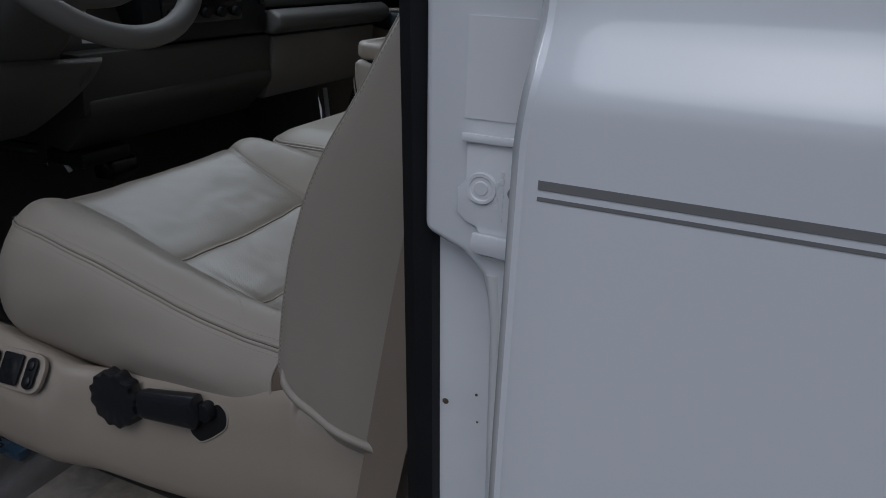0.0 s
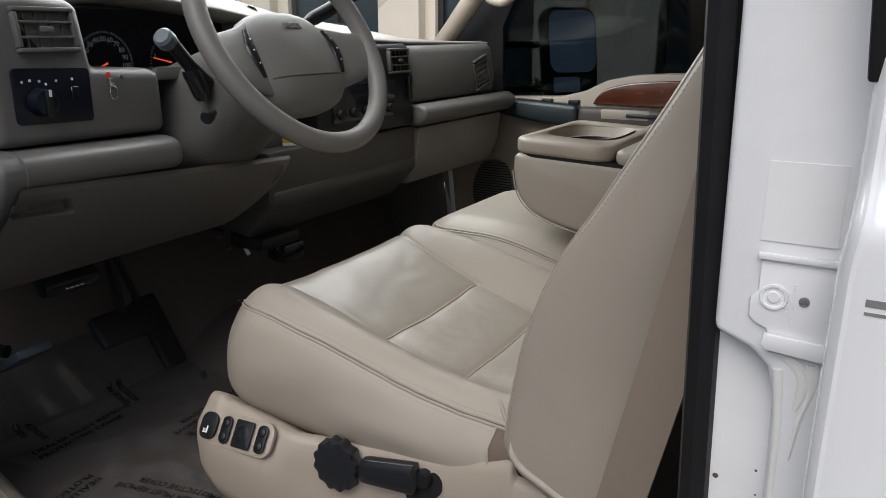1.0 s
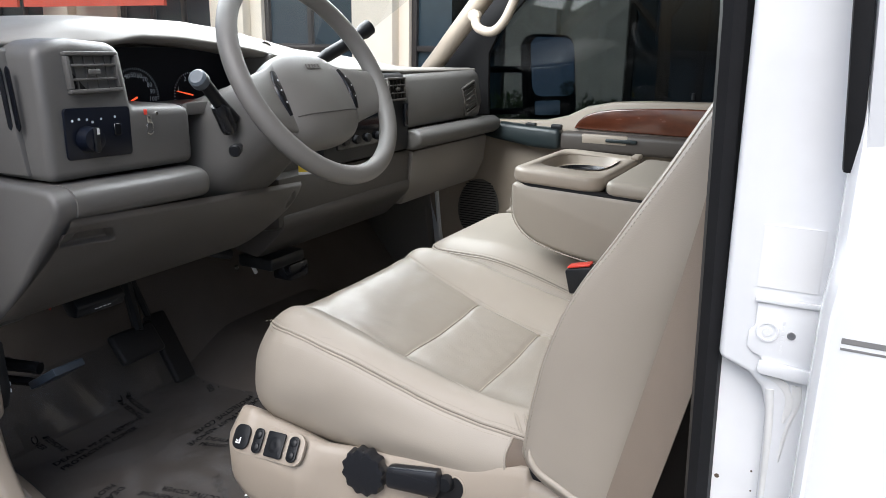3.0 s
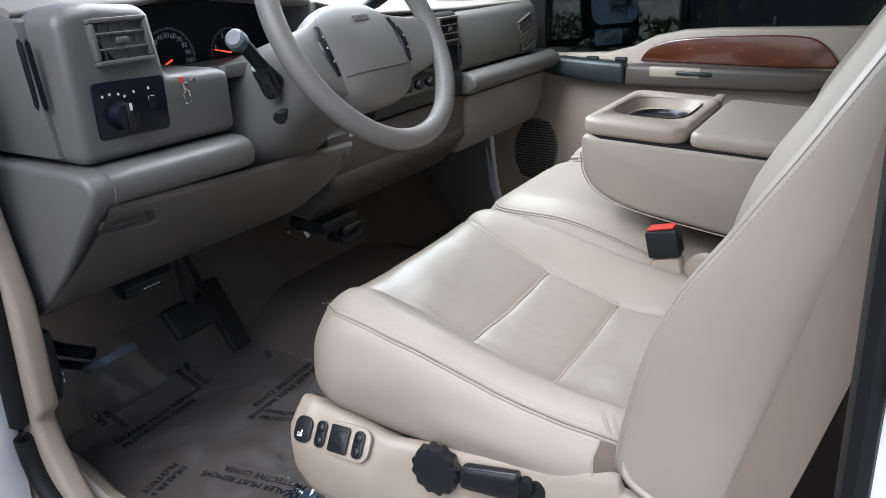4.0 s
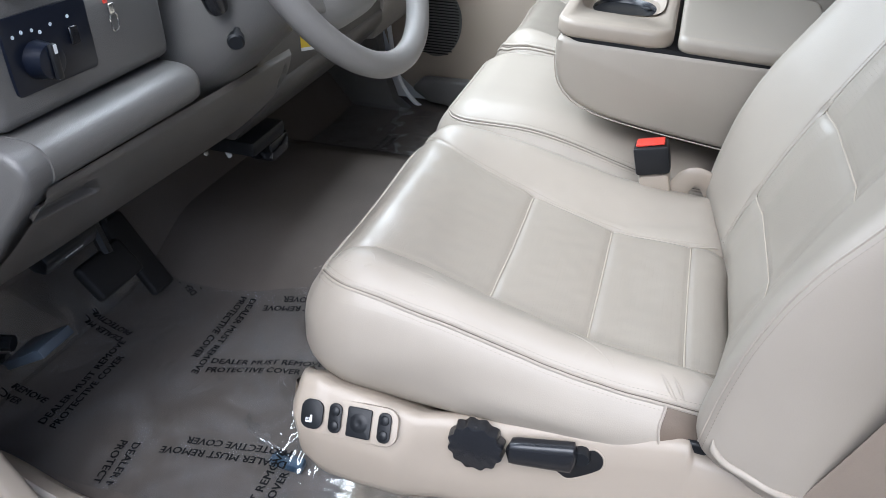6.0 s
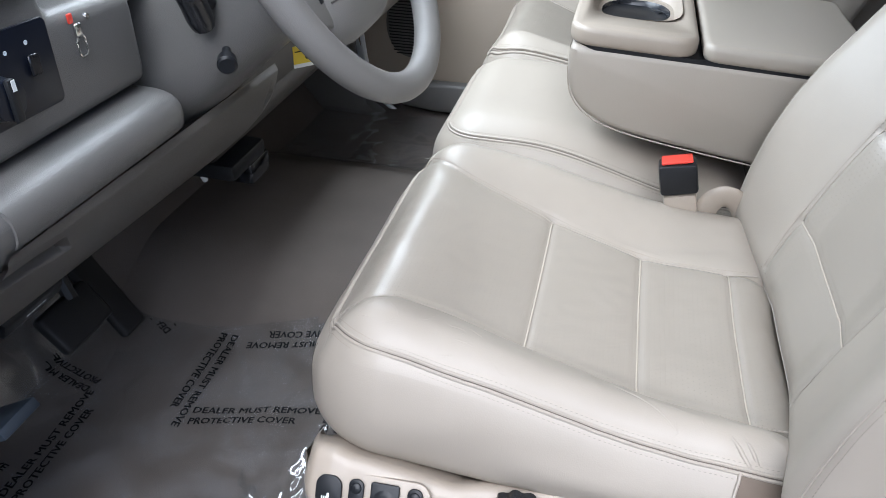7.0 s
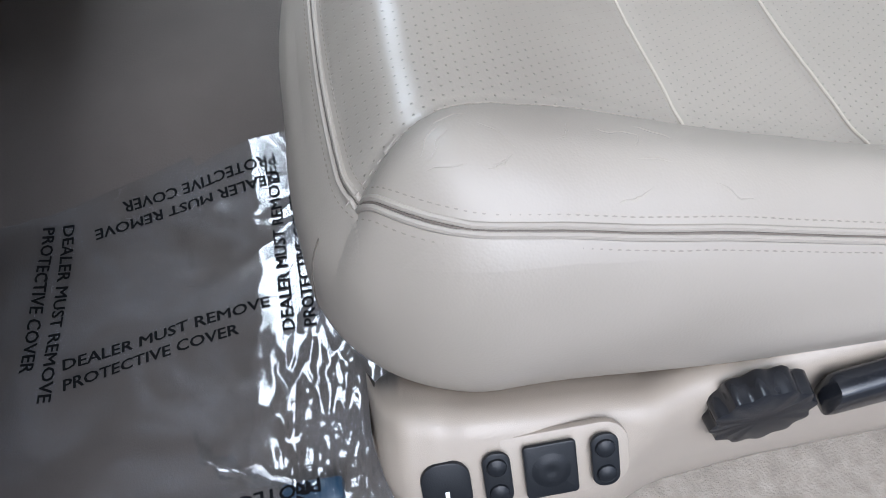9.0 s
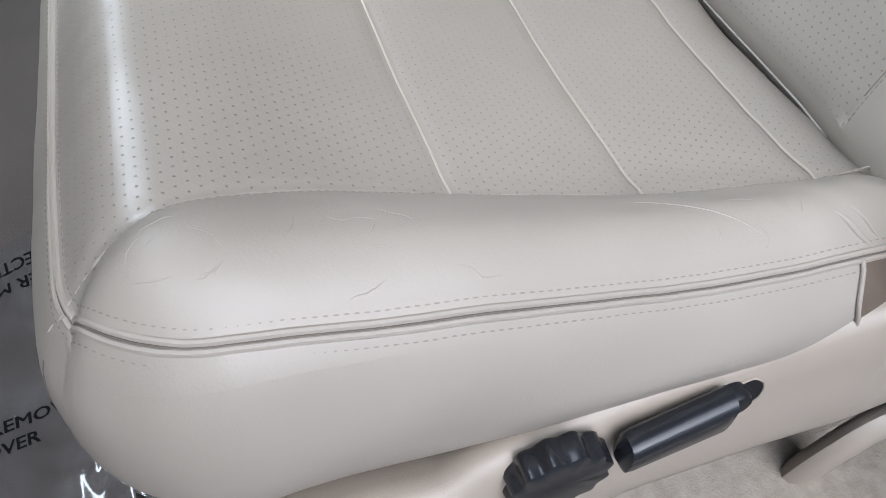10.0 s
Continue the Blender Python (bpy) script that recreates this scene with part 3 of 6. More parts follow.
# roof, rear wall, far side
structure("ceiling", box((-0.42, 0.46, 1.235), (1.28, 2.28, 1.30), 0.02), headliner, "tan fabric headliner")
part("roof", box((-0.50, 0.42, 1.302), (1.30, 2.32, 1.34), 0.015), paint, cab)
part("rear_wall", box((1.20, 0.46, -0.02), (1.26, 2.28, 0.70), 0.01), carpet_tan, cab)
part("rear_window", box((1.22, 0.52, 0.71), (1.226, 2.22, 1.23)), tint_glass, cab)
part("rear_trim", box((0.36, 0.435, 0.0), (1.19, 0.46, 0.72), 0.008), plastic_tan, cab)
part("firewall", box((-1.46, 0.46, 0.0), (-1.40, 2.28, 0.80), 0.01), carpet, cab)
# windscreen, pillars
for y0, y1 in ((0.47, 2.25),):
    g = bmesh.new()
    vs = [g.verts.new(p) for p in ((-1.38, y0, 0.775), (-1.38, y1, 0.775), (-0.50, y1 - 0.14, 1.28), (-0.50, y0 + 0.14, 1.28))]
    g.faces.new(vs)
    ws = part("windscreen", g, clear_glass, cab)
    ws.visible_shadow = False


def pillar(points, width, depth, name, mat, label=""):
    rings = []
    pts = smooth_path(points, 8)
    for i, p in enumerate(pts):
        t = (pts[min(i + 1, len(pts) - 1)] - pts[max(i - 1, 0)]).normalized()
        s = Vector((0, 1, 0))
        u = t.cross(s).normalized()
        rings.append([p + s * depth * math.cos(a) + u * width * math.sin(a) for a in [2 * math.pi * k / 16 for k in range(16)]])
    return part(name, loft(rings), mat, cab, label, 50)


pillar([(-1.035, 2.15, 0.615), (-0.890, 2.115, 0.763), (-0.793, 2.085, 0.863), (-0.598, 2.045, 1.065), (-0.38, 2.02, 1.24)], 0.030, 0.040, "windscreen_pillar", plastic_tan, "tan trimmed windscreen pillar")
pillar([(-1.20, 0.50, 0.72), (-0.95, 0.50, 0.90), (-0.66, 0.52, 1.10), (-0.36, 0.54, 1.26)], 0.04, 0.03, "windscreen_pillar", headliner)
grab = smooth_path([(-0.712, 2.04, 0.905), (-0.700, 2.00, 0.880), (-0.676, 1.985, 0.859), (-0.632, 1.98, 0.853), (-0.596, 1.98, 0.882), (-0.568, 1.98, 0.935), (-0.54, 1.985, 1.01), (-0.50, 2.02, 1.08)], 6)
handle = part("grab_handle", tube(grab, 0.0145, 12), plastic_tan, cab, "tan grab handle")
part("handle_boss", lathe([(0, 0.021), (0.010, 0.0205), (0.016, 0.017), (0.018, 0.010), (0.0185, 0.0001)], (-0.712, 2.018, 0.898), (0.25, -1, 0.1), 24), plastic_tan, handle)


# ---- seats ----
def flowing(x, xs, ys):
    """The same as interp, without its kinks."""
    return sum(w * interp(x + o, xs, ys) for o, w in ((-0.018, 0.14), (-0.009, 0.23), (0.0, 0.26), (0.009, 0.23), (0.018, 0.14)))


SEAT_Y = 0.885


def cushion(x0, x1, yc, half, z_top, z_bot, plan_r, edge_r, top, insert_half, seams, parent, label, names=("bolster", "seat_panel"), hide=None, m=Matrix(), bulge=0.012, n=150, welt=True, rear_welt=False, welts=(0.235, 0.325), rows=(0.165, 0.41), welt_r=0.0029, tuck=0.05, corner=None, bow=0.0, rear_r=None, lift=0.0, slack=1.0):
    """A sewn pad: top(x, y) lifts its crown; the insert is split by cross seams into panels."""
    cx, hx = (x0 + x1) / 2, (x1 - x0) / 2
    B0 = 0.5

    def bowed(x, dy):
        return x + bow * (dy / half) ** 2 * (1 - sstep(0.0, 0.25, x - x0))

    def spread(k):
        lin = np.linspace(-1, 1, k)
        return np.sign(lin) * (1 - (1 - np.abs(lin)) ** 1.35)

    def plan(a, b):
        px = a * hx
        ih = max(0.02, insert_half(bowed(cx + px, b * half * 0.85), b))
        py = math.copysign(abs(b) / B0 * ih if abs(b) <= B0 else ih + (abs(b) - B0) / (1 - B0) * (half - ih), b)
        pr = plan_r if px < 0 or rear_r is None else rear_r
        ix, iy = hx - pr, half - pr
        dx, dy = max(0, abs(px) - ix) / pr, max(0, abs(py) - iy) / pr
        if dx > 0 and dy > 0:
            ex, ey = dx * math.sqrt(1 - dy * dy / 2), dy * math.sqrt(1 - dx * dx / 2)
            e = pr * (1 - math.hypot(ex, ey))
            px, py = math.copysign(ix + pr * ex, px), math.copysign(iy + pr * ey, py)
        else:
            e = min(hx - abs(px), half - abs(py))
        return bowed(cx + px, py), yc + py, e

    def surface(x, y, e):
        q = slack * max(0.0, edge_r - e)
        z = z_top + top(x, y) - (edge_r - math.sqrt(max(0, edge_r ** 2 - q * q)))
        for s in seams:
            if abs(y - yc) < insert_half(x, y - yc) + 0.004:
                z -= 0.003 * math.exp(-((x - s) / 0.0045) ** 2) + 0.002 * math.exp(-((x - s) / 0.018) ** 2)
        d = abs(y - yc) - insert_half(x, y - yc)
        if x0 + 0.03 < x:
            z -= 0.0028 * math.exp(-(d / 0.004) ** 2) + 0.0015 * math.exp(-(d / 0.015) ** 2)
        return z

    A = spread(n)
    side = B0 + (1 - B0) * (1 - (1 - np.linspace(0, 1, n // 3)) ** 1.4)
    inner = np.linspace(-B0, B0, n - 2 * len(side) + 2)
    C = np.concatenate([-side[::-1], inner[1:-1], side])
    assert len(C) == n
    pts = [[None] * n for _ in range(n)]
    for i in range(n):
        for j in range(n):
            x, y, e = plan(A[i], C[j])
            pts[i][j] = Vector((x, y, surface(x, y, e)))
    groups = {}
    for i in range(n - 1):
        for j in range(n - 1):
            c = (pts[i][j] + pts[i + 1][j + 1]) / 2
            if insert_half(cx, 1) > 0 and abs(C[j] + C[j + 1]) / 2 < B0 and cx + A[i] * hx > x0 + 0.022:
                r = 1 + sum(c.x > s for s in seams)
            else:
                r = 0
            groups.setdefault(r, []).append((i, j))
    for r in sorted(groups):
        bb = bmesh.new()
        uv = bb.loops.layers.uv.new("UVMap")
        vv = {}

        def vert(i, j):
            if (i, j) not in vv:
                vv[i, j] = bb.verts.new(pts[i][j])
            return vv[i, j]

        for i, j in groups[r]:
            f = bb.faces.new((vert(i, j), vert(i + 1, j), vert(i + 1, j + 1), vert(i, j + 1)))
            for lp in f.loops:
                lp[uv].uv = (lp.vert.co.x, lp.vert.co.y)
        if r == 0:
            rim = [(i, 0) for i in range(n)] + [(n - 1, j) for j in range(1, n)] + [(i, n - 1) for i in range(n - 2, -1, -1)] + [(0, j) for j in range(n - 2, 0, -1)]
            level = [vert(*k) for k in rim]
            levels = [[v0.co.copy() for v0 in level]]
            for k in range(1, 15):
                f = k / 14
                low = []
                for v0 in [vert(*q) for q in rim]:
                    out = Vector((v0.co.x - cx, v0.co.y - yc, 0))
                    lim = Vector((math.copysign(max(0, abs(out.x) - hx + plan_r), out.x), math.copysign(max(0, abs(out.y) - half + plan_r), out.y), 0))
                    d = lim.normalized() if lim.length > 1e-6 else Vector((0, 0, 0))
                    fold = 0.0048 * math.sin(math.pi * f) * noise.noise(Vector((v0.co.x * 8 + f * 1.5, v0.co.y * 8, f * 2.6)))
                    push = bulge * math.sin(math.pi * f * 0.8) + (0.042 * f * math.exp(-7 * f) if slack < 1 else 0.0) - tuck * f ** 4 + (fold if bulge > 0.008 else 0.0)
                    low.append(bb.verts.new((v0.co.x + d.x * push, v0.co.y + d.y * push, v0.co.z + (z_bot - v0.co.z) * f)))
                m_ = len(level)
                for q in range(m_):
                    bb.faces.new((level[q], level[(q + 1) % m_], low[(q + 1) % m_], low[q]))
                level = low
                levels.append([v0.co.copy() for v0 in low])
            bb.faces.new(level)
            if corner:
                at = min(range(len(rim)), key=lambda q: (levels[0][q].xy - Vector(corner)).length)
                seam_path = [lv[at] for lv in levels[1:-1]]
                sp = tube(smooth_path(seam_path, 4), 0.0006, 6)
                sp.transform(m)
                part("corner_seam", sp, groove, parent)
        for q in bb.verts:
            q.index = -1
        order = {}
        for key_, v0 in vv.items():
            order[v0] = key_
        bb.verts.index_update()
        lookup = {v0.index: k for v0, k in order.items()}
        turn = m.to_3x3()
        bb.transform(m)
        ob = part(names[0] if r == 0 else names[1], bb, (hide or leather) if r == 0 else leather_holes, parent, "" if r == 0 else "perforated leather panel", 60)
        if r and sum((p.normal.dot(turn @ Vector((0, 0, 1))) for p in ob.data.polygons)) < 0:
            ob.data.flip_normals()
        shade = []
        for q in range(len(ob.data.vertices)):
            if q in lookup and 0 < lookup[q][0] < n - 1 and 0 < lookup[q][1] < n - 1:
                i, j = lookup[q]
                nn = (pts[i + 1][j] - pts[i - 1][j]).cross(pts[i][j + 1] - pts[i][j - 1])
                shade.append((turn @ nn).normalized())
            else:
                shade.append(Vector((0, 0, 0)))
        ob.data.normals_split_custom_set_from_vertices(shade)

    def outline(inset, pitch=0.012):
        """A line sewn round the pad; lift draws it further in at the front."""
        def ring(i_):
            pts = []
            h1, h2 = hx - i_, half - i_
            for sx, sy, a0 in ((1, -1, 0), (-1, -1, 1), (-1, 1, 2), (1, 1, 3)):
                rr = max(0.004, (plan_r if sx < 0 or rear_r is None else rear_r) - i_)
                for k in range(49):
                    a = radians(-90 * (a0) + 0 - 90 * k / 48)
                    pts.append((cx + sx * (h1 - rr) + rr * math.cos(a), yc + sy * (h2 - rr) + rr * math.sin(a)))
            pts = pts if rear_welt else pts[48:-48]
            full = []
            for p, q in zip(pts[:-1], pts[1:]):
                k = 60 if math.hypot(q[0] - p[0], q[1] - p[1]) > 0.03 else 1
                full += [(p[0] + (q[0] - p[0]) * t / k, p[1] + (q[1] - p[1]) * t / k) for t in range(k)]
            return full + [pts[-1]]
        pts = []
        for p, q in zip(ring(inset), ring(inset + lift)):
            k = 1 - sstep(0.03, 0.20, p[0] - x0)
            pts.append((p[0] * (1 - k) + q[0] * k, p[1] * (1 - k) + q[1] * k))
        out = []
        for p, q in zip(pts[:-1], pts[1:]):
            k = max(1, int(math.hypot(q[0] - p[0], q[1] - p[1]) / pitch))
            out += [(p[0] + (q[0] - p[0]) * t / k, p[1] + (q[1] - p[1]) * t / k) for t in range(k)]
        out = [(bowed(x, y - yc), y) for x, y in out + [pts[-1]]]
        return [Vector((x, y, surface(x, y, inset + lift * (1 - sstep(0.03, 0.20, x - x0))))) for x, y in out]

    for k_, s in enumerate(seams):
        h = [insert_half(s, -1), insert_half(s, 1)]
        bb = tube([Vector((s, yc + h[int(t > 0)] * t, surface(s, yc + h[int(t > 0)] * t, 1.0) + 0.0014)) for t in np.linspace(-1, 1, 40)], 0.0010, 6)
        bb.transform(m)
        part("cross_seam", bb, thread_light, parent)
    if seams:
        for sy in (-1, 1):
            bb = tube([Vector((x, yc + sy * insert_half(x, sy), surface(x, yc + sy * insert_half(x, sy), 1.0) + 0.0004)) for x in np.linspace(x0 + 0.05, x1 - 0.02, 60)], 0.0010, 6)
            bb.transform(m)
            part("side_seam", bb, leather, parent)
    if seams and bulge > 0.008:
        for sy in (-1, 1):
            bb = bmesh.new()
            for x in np.arange(x0 + 0.028, x1 - 0.03, 0.0046):
                ends = [Vector((q, yc + sy * (insert_half(q, sy) + 0.0042), surface(q, yc + sy * (insert_half(q, sy) + 0.0042), 1.0))) for q in (x - 0.0013, x, x + 0.0013)]
                tube(ends, [0.0003, 0.0006, 0.0003], 4, bm=bb)
            bb.transform(m)
            part("seam_stitching", bb, thread, parent)
    if welt:
        for ins in welts:
            bb = tube(outline(edge_r * ins), welt_r, 8)
            bb.transform(m)
            part("welt", bb, leather, parent, "sewn leather welt")
        if len(welts) > 1:
            bb = tube(outline(edge_r * sum(welts) / 2), 0.0010, 6)
            bb.transform(m)
            part("seam", bb, groove, parent)
        for ins in rows:
            bb = bmesh.new()
            path = outline(edge_r * ins, 0.0015)
            acc = 0.0
            for p, q in zip(path[:-1], path[1:]):
                acc += (q - p).length
                if acc > 0.0044:
                    acc = 0.0
                    t = (q - p).normalized()
                    mid = (p + q) / 2
                    tube([mid - t * 0.0014, mid, mid + t * 0.0014], [0.0003, 0.0006, 0.0003], 4, bm=bb)
            bb.transform(m)
            part("stitching", bb, thread, parent)


XS = [-0.47, -0.455, -0.44, -0.43, -0.415, -0.40, -0.38, -0.34, -0.31, -0.25, -0.22, -0.19, -0.11, -0.09, -0.05, 0.03, 0.10]
BOL = [-0.036, -0.032, -0.026, -0.021, -0.011, 0.000, 0.005, 0.005, 0.001, -0.009, -0.016, -0.024, -0.043, -0.047, -0.053, -0.058, -0.062]
INS = [-0.055, -0.046, -0.038, -0.031, -0.016, -0.006, -0.004, -0.014, -0.024, -0.047, -0.057, -0.065, -0.081, -0.084, -0.086, -0.080, -0.07]
IX = [-0.455, -0.435, -0.417, -0.40, -0.38, -0.342, -0.30, -0.215, -0.088, 0.028, 0.1]


def seat_insert(x, s=-1):
    """Half the width of the perforated middle, on the door's side (s < 0) and on the far side."""
    near = [0.224, 0.204, 0.184, 0.171, 0.161, 0.152, 0.149, 0.146, 0.162, 0.185, 0.19]
    far = [0.222, 0.207, 0.190, 0.175, 0.161, 0.148, 0.142, 0.138, 0.122, 0.105, 0.10]
    return flowing(x, IX, near if s < 0 else far)


def seat_top(x, y):
    d = abs(y - SEAT_Y)
    ih = seat_insert(x, y - SEAT_Y)
    k = sstep(interp(x, [-0.45, -0.40, -0.34, -0.1, 0.03], [0.03, 0.07, 0.115, 0.13, 0.15]), interp(x, [-0.45, -0.40, -0.34], [0.205, 0.225, 0.235]), d)
    crest = interp(x, [-0.45, -0.42, -0.36, -0.30], [0.002, 0.008, 0.009, 0.006]) * math.sin(math.pi * min(1, max(0, (d - ih) / max(0.03, 0.238 - ih))))
    dish = -0.006 * (1 - sstep(0.0, ih, d)) * sstep(-0.40, -0.30, x)
    wave = 0.0016 * noise.noise(Vector((x * 14, y * 14, 0.3))) + 0.0008 * noise.noise(Vector((x * 45, y * 45, 1.7)))
    near = max(0.0, 1 - math.hypot((x + 0.02) / 0.09, (y - 0.70) / 0.07)) + 0.35 * max(0.0, 1 - math.hypot((x + 0.19) / 0.05, (y - 0.80) / 0.09))
    wave += 0.0009 * near * math.sin(150 * (0.6 * x + 0.8 * y) + 6 * noise.noise(Vector((x * 12, y * 12, 3.0))))
    return flowing(x, XS, INS) * (1 - k) + flowing(x, XS, BOL) * k + crest + dish + wave


seat = thing("driver_seat", "tan leather power driver's seat with perforated panels", "car seat", (-0.2, SEAT_Y, 0.0))
cushion(-0.461, 0.085, SEAT_Y, 0.258, 0.405, 0.215, 0.092, 0.060, seat_top, seat_insert, (-0.22, -0.09, 0.027), seat, "cushion", hide=leather, bow=0.02, rear_r=0.035, welts=(0.125, 0.185), rows=(0.05, 0.26), welt_r=0.0021, corner=(-0.455, 0.70), lift=0.007, bulge=0.021, slack=0.86)
# backrest, lying back twenty degrees
LEAN = radians(20)
BACK = Matrix.Translation((0.037, 0, 0.305)) @ Matrix(((math.sin(LEAN), 0, -math.cos(LEAN), 0), (0, 1, 0, 0), (math.cos(LEAN), 0, math.sin(LEAN), 0), (0, 0, 0, 1)))


def back_top(x, d):
    """The crown of a backrest, d off its middle: a hollow between flared wings."""
    hollow = interp(x, [-0.035, 0, 0.06, 0.13, 0.20, 0.32, 0.50, 0.70], [0.008, 0.014, 0.021, 0.023, 0.021, 0.014, 0.0, -0.03]) - 0.045
    wing = flowing(x, [-0.05, 0.0, 0.045, 0.10, 0.163, 0.22, 0.27, 0.325, 0.42, 0.50, 0.70], [0.000, 0.011, 0.023, 0.037, 0.047, 0.050, 0.045, 0.032, 0.014, 0.0, -0.03])
    t = min(1.0, max(0.0, (d - 0.08) / 0.212))
    return hollow + (wing - hollow) * t * (0.65 + 0.35 * t)


def backrest(yc, half, parent, n):
    cushion(0.012, 0.68, yc, half, 0.0, -0.125, 0.034, 0.042, lambda x, y: back_top(x, abs(y - yc)) + 0.0012 * noise.noise(Vector((x * 14, y * 14, 4.3))), lambda x, s: 0.128, (0.125, 0.27, 0.42), parent, "backrest", ("backrest", "backrest_panel"), None,
            BACK, 0.012, n, welts=(0.16,), rows=(0.02,), welt_r=0.0013, tuck=0.0, slack=0.86)


backrest(SEAT_Y - 0.018, 0.292, seat, 120)
# side valance
VX = [-0.439, -0.433, -0.421, -0.40, -0.385, -0.35, -0.29, -0.24, -0.17, -0.10, -0.04, 0.00, 0.03, 0.042, 0.048, 0.057, 0.085, 0.12, 0.17, 0.19]
ZT = [0.245, 0.264, 0.274, 0.277, 0.271, 0.268, 0.257, 0.253, 0.257, 0.270, 0.281, 0.292, 0.301, 0.302, 0.289, 0.288, 0.286, 0.280, 0.26, 0.24]
ZB = [0.225, 0.185, 0.150, 0.135, 0.128, 0.125, 0.120, 0.112, 0.104, 0.108, 0.118, 0.131, 0.140, 0.146, 0.149, 0.153, 0.160, 0.168, 0.18, 0.19]
YO = [0.612, 0.586, 0.5725, 0.5685, 0.568, 0.567, 0.570, 0.589, 0.598, 0.600, 0.598, 0.595, 0.592, 0.590, 0.589, 0.588, 0.588, 0.588, 0.60, 0.63]
rings = []
for x in np.concatenate([np.linspace(-0.439, -0.38, 14), np.linspace(-0.37, 0.03, 36), np.linspace(0.034, 0.064, 14), np.linspace(0.075, 0.19, 10)]):
    zt, zb, yo = interp(x, VX, ZT), interp(x, VX, ZB), interp(x, VX, YO)
    pod = sstep(-0.265, -0.295, x)
    h = zt - zb
    # the switch pod leans back at its top
    flat = [(yo, zb + 0.45 * h), (yo + 0.004, zb + 0.58 * h), (yo + 0.006, zb + 0.75 * h), (yo + 0.011, zb + 0.93 * h), (yo + 0.017, zt - 0.002), (yo + 0.025, zt), (yo + 0.036, zt - 0.006)]
    lean = [(yo - 0.004, zb + 0.56 * h), (yo - 0.0015, zb + 0.68 * h), (yo + 0.011, zb + 0.82 * h), (yo + 0.0235, zb + 0.95 * h), (yo + 0.029, zb + 0.988 * h), (yo + 0.036, zt), (yo + 0.047, zt - 0.006)]
    prof = [(0.66, zb + 0.01), (0.62, zb), (yo + 0.012, zb + 0.002), (yo + 0.003, zb + 0.012), (yo - 0.002 * pod, zb + 0.03)]
    prof += [(p[0] * (1 - pod) + q[0] * pod, p[1] * (1 - pod) + q[1] * pod) for p, q in zip(flat, lean)] + [(0.66, zt - 0.04)]
    rings.append([(x, y, z) for y, z in prof])
part("side_cover", loft(rings), plastic_tan, seat, "tan plastic side cover", 50)
part("seat_frame", box((-0.40, 0.68, 0.004), (0.10, 1.09, 0.22), 0.02), black, seat, "black seat frame and rails")
# switch pod
TILT_M = Matrix.Translation((-0.345, 0.5778, 0.2428)) @ Matrix.Rotation(radians(-3.5), 4, "Y") @ Matrix.Rotation(radians(-34), 4, "X")
bz = prism(rounded(-0.073, -0.0235, 0.0575, 0.0235, 0.016), "y", -0.0006, 0.005, 0.0008)
bz.transform(TILT_M)
bezel = part("switch_bezel", bz, plastic_tan, seat, "tan oval switch bezel")


def key(x0, x1, h, r, dome, name, label):
    bb = prism(rounded(x0, -h, x1, h, r, 6), "y", -0.0048 - dome, -0.0026, 0.0012)
    bb.transform(TILT_M)
    return part(name, bb, black, bezel, label)


k1 = key(-0.0690, -0.0395, 0.0185, 0.012, 0.002, "heater_switch", "black seat heater switch")
k2 = key(-0.0320, -0.0150, 0.0185, 0.0075, 0.001, "rocker_switch", "black rocker switch")
k3 = key(-0.0075, 0.0245, 0.0185, 0.003, 0.001, "seat_switch", "black four way seat switch")
k4 = key(0.0330, 0.0500, 0.0185, 0.0075, 0.001, "rocker_switch", "black rocker switch")
for k, cx, cz in ((k2, -0.0235, 0.009), (k2, -0.0235, -0.009), (k4, 0.0415, 0.009), (k4, 0.0415, -0.009)):
    bb = lathe([(0, 0.0062), (0.0015, 0.0058), (0.0026, 0.004), (0.003, 0.0001)], (cx, -0.0058, cz), (0, -1, 0), 16)
    bb.transform(TILT_M)
    part("knuckle", bb, black, k)
bb = lathe([(0, 0.012), (0.0008, 0.009), (0.0018, 0.006), (0.0012, 0.003), (0.0010, 0.0001)], (0.0085, -0.0058, 0), (0, -1, 0), 24)
bb.transform(TILT_M)
part("pyramid", bb, black, k3)
ic = bmesh.new()
for lo, hi in (((-0.0555, -0.0072, -0.010), (-0.053, -0.0069, -0.001)), ((-0.0615, -0.0072, -0.0105), (-0.0535, -0.0069, -0.0085))):
    box(lo, hi, bm=ic)
for q in range(3):
    box((-0.0615 + 0.0025 * q, -0.0072, -0.0078), (-0.0603 + 0.0025 * q, -0.0069, -0.0048), bm=ic)
ic.transform(TILT_M)
part("seat_symbol", ic, white_ink, k1, "white heated seat symbol")
# lumbar knob and recliner lever
knob_at = Vector((-0.194, 0.606, 0.234))
part("lumbar_knob", lathe([(0, 0.034), (0.002, 0.036), (0.014, 0.035), (0.018, 0.0345), (0.019, 0.030), (0.0185, 0.0001)], knob_at, (0.0, -1, 0.05), 96, 12, 0.105), black_satin, seat, "black scalloped lumbar knob", 50)
cover = next(o for o in seat.children if o.name.startswith("side_cover"))
bpy.context.view_layer.update()


def skin(ob):
    """A tree of the outer surface of one mesh."""
    return bvhtree.BVHTree.FromPolygons([(ob.matrix_world @ v.co) for v in ob.data.vertices], [list(p.vertices) for p in ob.data.polygons])


